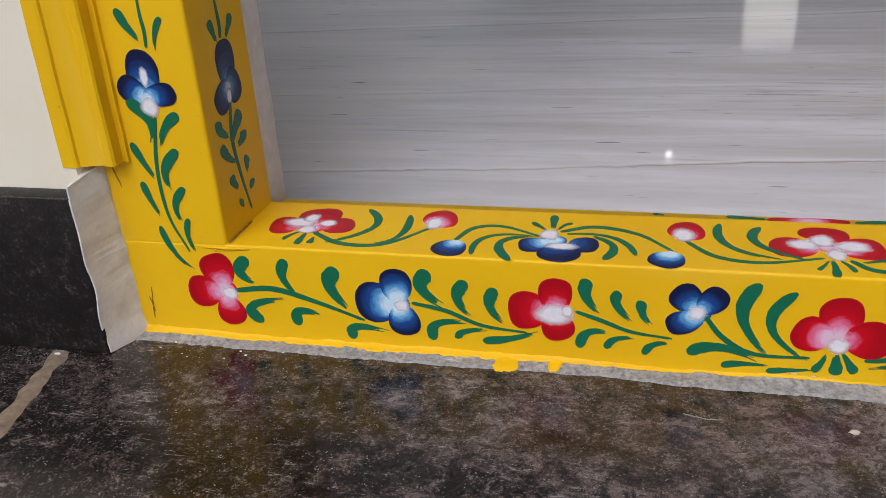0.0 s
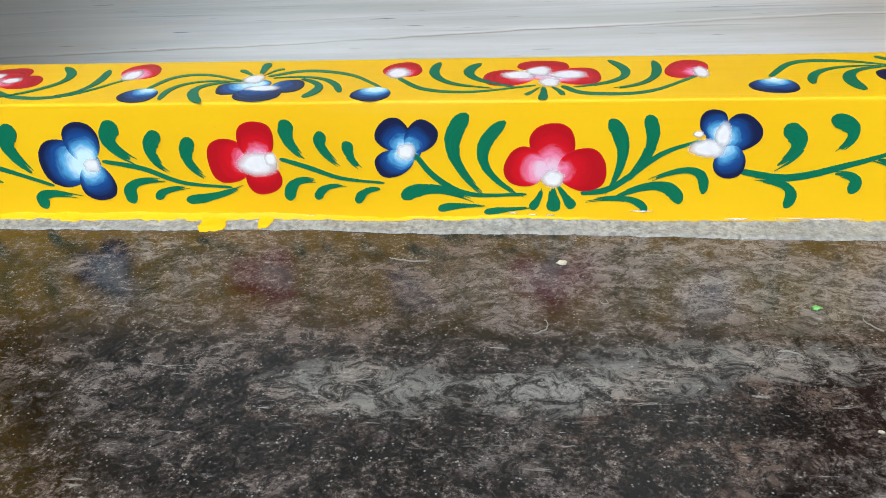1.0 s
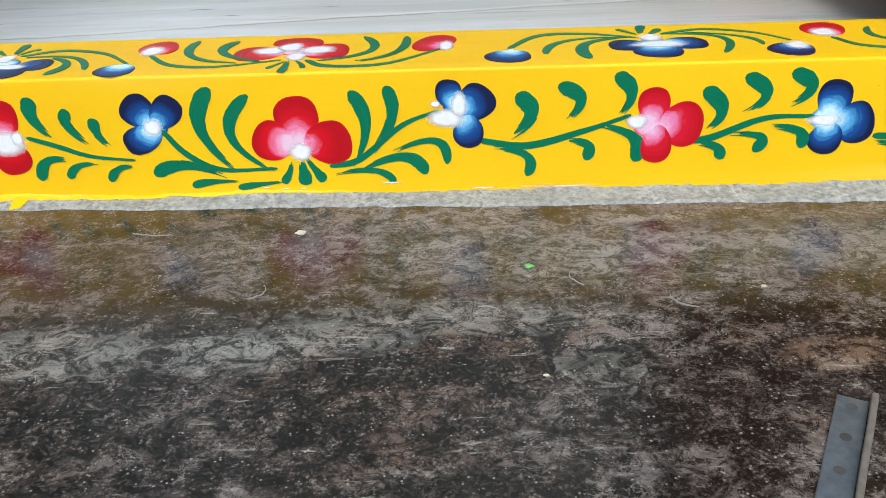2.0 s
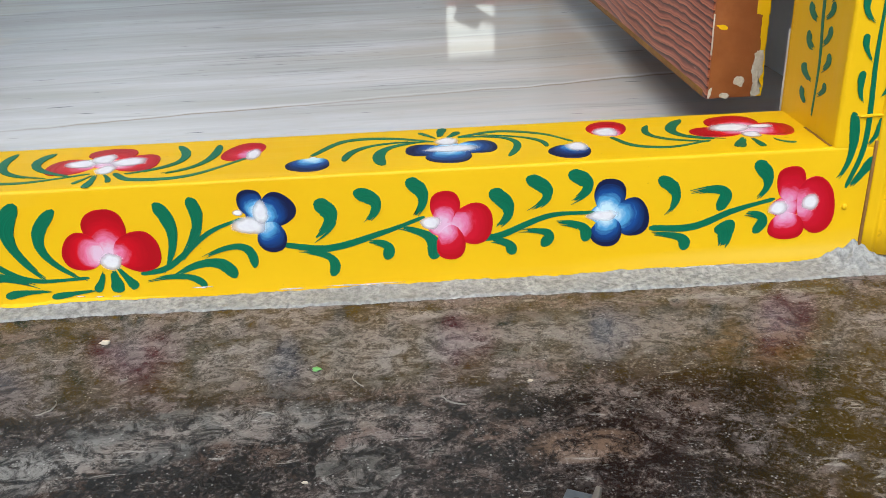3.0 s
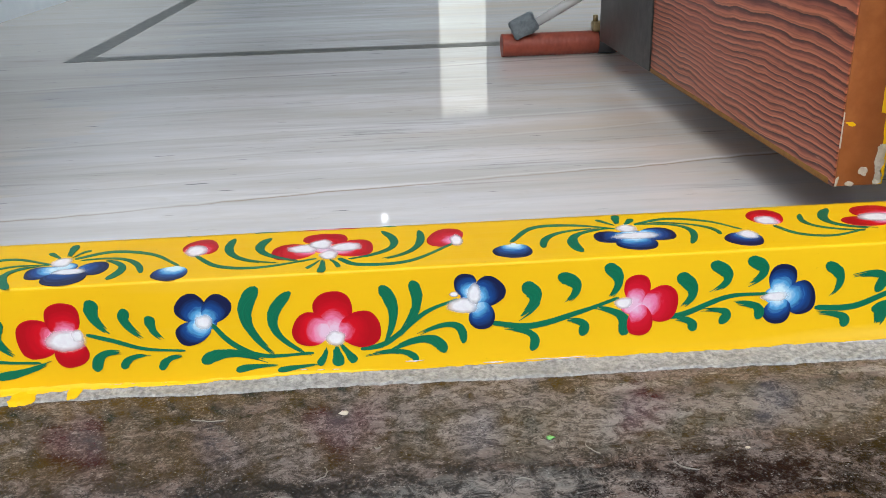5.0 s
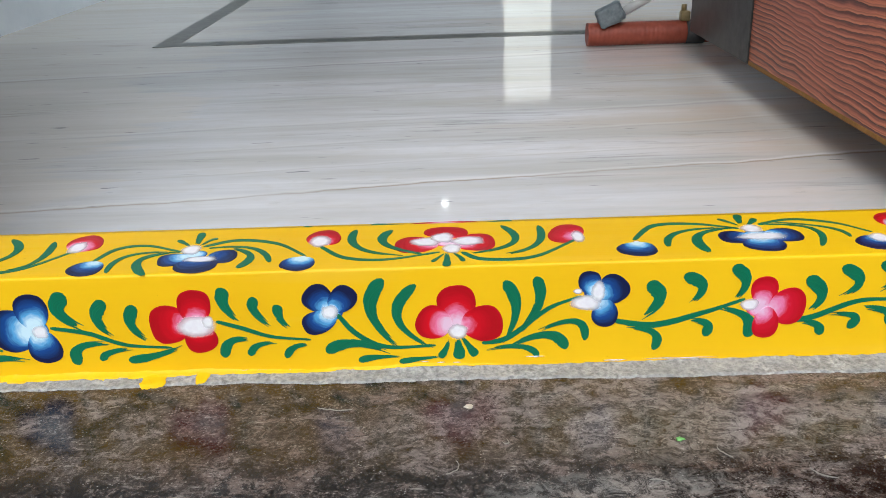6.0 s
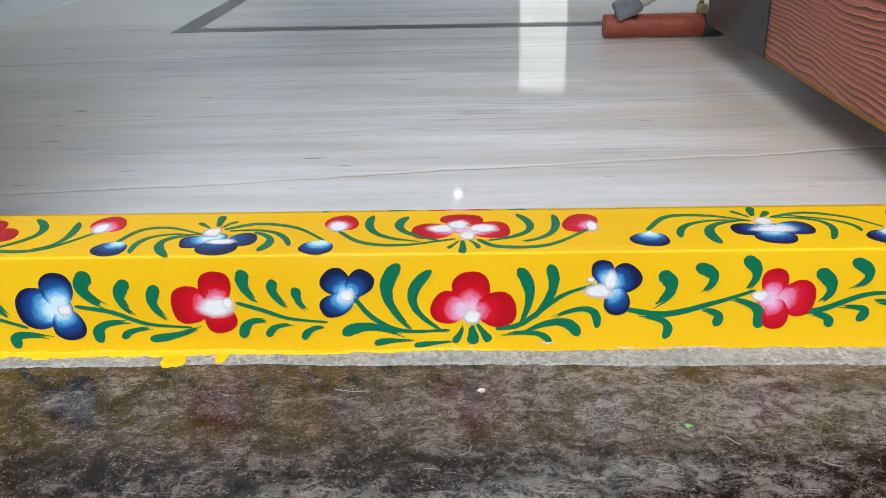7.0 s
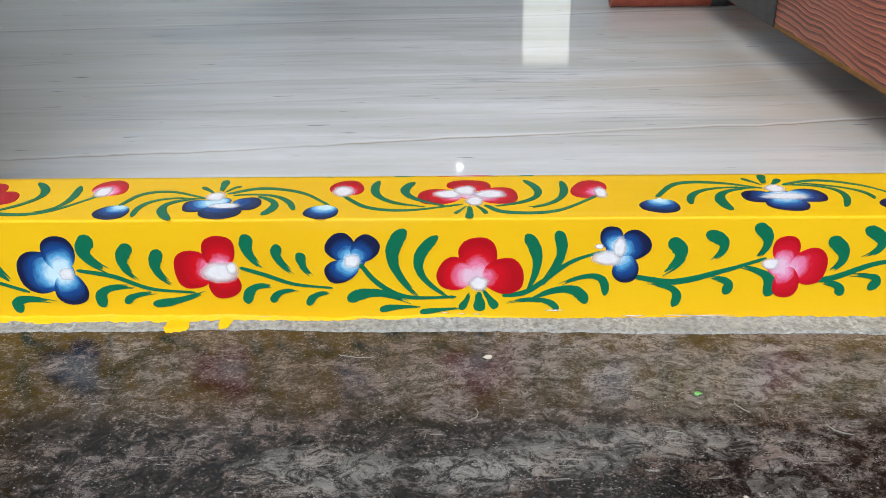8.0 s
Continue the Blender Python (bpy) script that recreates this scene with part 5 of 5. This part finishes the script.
patch("chipped_filler", "hinge", ragged(1.0302, 1.0316, 0.130, 0.168, 0.0006, 17, 10, 90), BARE_WOOD, door, 0.0003, "chipped pale arris")
patch("yellow_overpaint", "hinge", ellipse(1.0395, 0.1552, 0.0055, 0.0022, -14, 0.45), PAINT_Z, door, 0.0001, "yellow smear")

# steel butt hinge on the leaf's edge, with its screw holes
STEEL = plain("dull_steel", (0.62, 0.68, 0.76), (0.74, 0.79, 0.86), 60, 0.35, 0.1, 0.25)
hinge = part("hinge", box(1.036, 1.067, DY0 - 0.0040, DY0 + 0.001, 0.333, 0.500, 0.001), STEEL, door, "dull steel butt hinge")
for k in range(4):
    part("screw_hole", tube([(1.050 + (0.008 if k % 2 else 0.0), DY0 - 0.0046, 0.350 + 0.043 * k), (1.050 + (0.008 if k % 2 else 0.0), DY0 - 0.0030, 0.350 + 0.043 * k)], 0.0048, 14), DARK_RUBBER, hinge)
part("knuckle", tube([(1.0765, DY0 - 0.006, 0.333), (1.0765, DY0 - 0.006, 0.500)], 0.0042, 14), STEEL, hinge)

# ---- loose things in the hall ----
pipe = thing("plastic_pipe", (0.840, 1.40, FLOOR), "red-brown ribbed plastic pipe with a dark coupling on the marble", "pipe")
part("tube", tube([(0.840, 1.40, FLOOR + 0.0275), (1.066, 1.40, FLOOR + 0.0275)], 0.0262, 24, 0.0005, 0.010), PIPE_RED, pipe)
part("coupling", tube([(1.066, 1.40, FLOOR + 0.0275), (1.108, 1.40, FLOOR + 0.0275)], 0.0270, 24), DARK_RUBBER, pipe, "dark coupling")
part("end_piece", tube([(1.108, 1.40, FLOOR + 0.0275), (1.215, 1.40, FLOOR + 0.0275)], 0.0255, 24), PIPE_RED, pipe)
part("valve", box(1.052, 1.074, 1.387, 1.409, FLOOR + 0.052, FLOOR + 0.076, 0.004), BRASS, pipe, "small dull brass valve")
part("valve_cap", tube([(1.060, 1.398, FLOOR + 0.075), (1.060, 1.398, FLOOR + 0.090)], 0.006, 12), BRASS, pipe)

pole = thing("mop_pole", (0.885, 1.387, 0.083), "light grey pole with a cloth-wrapped end, resting on the pipe", "pole")
part("shaft", tube([(0.905, 1.387, 0.101), (1.222, 1.42, 0.262)], 0.0105, 16), POLE_GREY, pole)


def wrapped_end():
    """A squarish wad of cloth wound round the pole's end."""
    bm = box(-0.030, 0.030, -0.022, 0.022, -0.021, 0.021, 0.008, 3, [(0, 6), (1, 4), (2, 4)], 0.0)
    turn = Matrix.Translation((0.890, 1.387, 0.1035)) @ Euler((0, radians(-24), 0)).to_matrix().to_4x4()
    for v in bm.verts:
        fold = 0.006 * noise.noise(v.co * 55) + 0.0035 * noise.noise(v.co * 140)
        v.co = turn @ (v.co * (1 + fold * 26))
    return bm


part("wrapped_end", wrapped_end(), CLOTH_GREY, pole)

# Glowing ball and cord added, unseen, to put a bright spot in the marble.
lamp = thing("spot_source", (0.46, 8.4, 3.0), "unseen glowing ball added for the bright spot reflected in the marble", "lamp")
part("glowing_ball", blob(0.46, 8.4, 2.90, 0.042, 0.042, 0.030, 1, 6, 18, 0.0), glow("spot_glow", (1.0, 0.98, 0.95), 9.0), lamp)
part("cord", tube([(0.46, 8.4, 2.93), (0.46, 8.4, 3.0)], 0.004, 8), DARK_RUBBER, lamp)

# ---- crumbs and litter on the porch floor ----
def crumb(x, y, r, seed, material, label, category):
    tagged(link(category.replace(" ", "_"), blob(x, y, r * 0.35, r, r * 0.7, r * 0.4, seed, 4, 10, 0.6), material), label, category, "litter on the porch floor")


crumb(0.522, -0.062, 0.0036, 1.0, BARE_WOOD, "small pale plaster crumb on the granite", "plaster crumb")
LEAFBIT = plain("bright_green_scrap", (0.16, 0.42, 0.10), (0.26, 0.55, 0.18), 200, 0.6, 0.2)
crumb(0.679, -0.114, 0.0030, 2.0, LEAFBIT, "tiny bright green leaf scrap on the granite", "leaf scrap")
crumb(-0.165, -0.052, 0.0030, 3.0, PLASTER, "small pale plaster crumb by the skirting", "plaster crumb")

# grit fallen along the cement at the frame's western foot
grit_rnd = random.Random(8)
for i in range(12):
    gx = -0.085 + 0.20 * grit_rnd.random()
    crumb(gx, -0.008 - 0.030 * grit_rnd.random(), grit_rnd.uniform(0.0007, 0.0015), 20.0 + i, PLASTER, "tiny pale plaster crumb at the foot of the frame", "plaster crumb")

# sandy mortar smeared over a slab joint at the end of the porch wall
def smear(x, y):
    mid = -0.163 - 0.19 * (y + 0.058)
    d = abs(x - mid - 0.004 * noise.noise(Vector((y * 40, 1.1, 0)))) / (0.014 + 0.005 * noise.noise(Vector((y * 60, 7.1, 0))))
    return -0.002 + 0.0034 * max(0.0, 1 - d * d) + 0.0003 * noise.noise(Vector((x * 140, y * 140, 0)))


structure("mortar_joint", sheet(-0.19, -0.10, -0.30, -0.046, 60, 110, smear), SAND, "sandy mortar smear along a slab joint of the porch", "mortar joint")
crumb(0.682, -0.229, 0.0016, 5.0, BARE_WOOD, "small pale plaster crumb on the granite", "plaster crumb")
crumb(0.820, -0.142, 0.0018, 7.0, BARE_WOOD, "tiny pale plaster crumb on the granite", "plaster crumb")

LINT = plain("pale_lint", (0.20, 0.185, 0.16), (0.32, 0.295, 0.265), 300, 0.9, 0.2)


def lint(x, y, length, turn, bend, width=0.00045):
    """A pale thread or fibre, lying flat in a curve on the granite."""
    bm = bmesh.new()
    n, rows = 16, []
    for i in range(n + 1):
        s = i / n - 0.5
        a = radians(turn) + bend * s
        px = x + length * s * math.cos(a) + 0.0012 * noise.noise(Vector((s * 6, x * 90, 0)))
        py = y + length * s * math.sin(a) + bend * length * 0.25 * (0.25 - s * s) + 0.0012 * noise.noise(Vector((s * 6, y * 90, 5)))
        w = 0.7 * width * (1 - 3.4 * s * s)
        c, d = -math.sin(a) * w, math.cos(a) * w
        rows.append([bm.verts.new((px + c * k, py + d * k, z)) for k, z in ((1, 0.0002), (0, 0.0011), (-1, 0.0002))])
    for p, q in zip(rows, rows[1:]):
        for k in range(2):
            bm.faces.new((p[k], p[k + 1], q[k + 1], q[k])).smooth = True
    tagged(link("lint_thread", bm, LINT), "pale curved lint thread lying on the granite", "lint thread", "litter on the porch floor")


lint(0.413, -0.062, 0.030, -8, 0.5)
lint(0.550, -0.114, 0.011, 25, 2.4, 0.0006)
lint(0.512, -0.143, 0.020, 65, 1.2, 0.0006)
lint(0.705, -0.130, 0.020, -70, 0.8, 0.00055)
lint(0.655, -0.160, 0.018, -30, -1.2)
lint(0.765, -0.160, 0.026, -50, 1.0, 0.0006)

# ---- perforated strip laid on the porch in place of the hinge's reflection ----
STRIP = plain("blue_grey_reflected_steel", (0.055, 0.072, 0.100), (0.15, 0.18, 0.23), 120, 0.5, 0.5, 0.2)
STRIP_LIP = plain("reflected_edge_tone", (0.10, 0.088, 0.076), (0.23, 0.20, 0.18), 160, 0.65, 0.5, 0.1)
turn = radians(64.0)
strip_at = Matrix.Translation((0.826, -0.248, 0.0)) @ Matrix.Rotation(turn, 4, "Z")


def along_strip(bm):
    """Lay a piece built from the strip's end backwards and to its side onto the porch."""
    bmesh.ops.transform(bm, matrix=strip_at, verts=bm.verts[:])
    return bm


angle_strip = thing("hinge_reflection_strip", (0.826, -0.248, 0.0), "perforated blue-grey strip standing in for the hinge's reflection in the granite", "steel strip")
part("web", along_strip(box(-0.340, -0.002, -0.0150, 0.0, 0.0004, 0.0030, 0.0006)), STRIP, angle_strip)
part("lip", along_strip(box(-0.340, 0.0, -0.0185, -0.0152, 0.0004, 0.0080, 0.0008, 2, [(0, 40)], 0.0004, 2.0)), STRIP_LIP, angle_strip, "dull upturned lip of the reflection strip")
for i in range(14):
    hole = tube([(-0.010 - 0.0245 * i, -0.0075, 0.0026), (-0.010 - 0.0245 * i, -0.0075, 0.0032)], 0.0028, 12)
    part("hole", along_strip(hole), DARK_RUBBER, angle_strip)
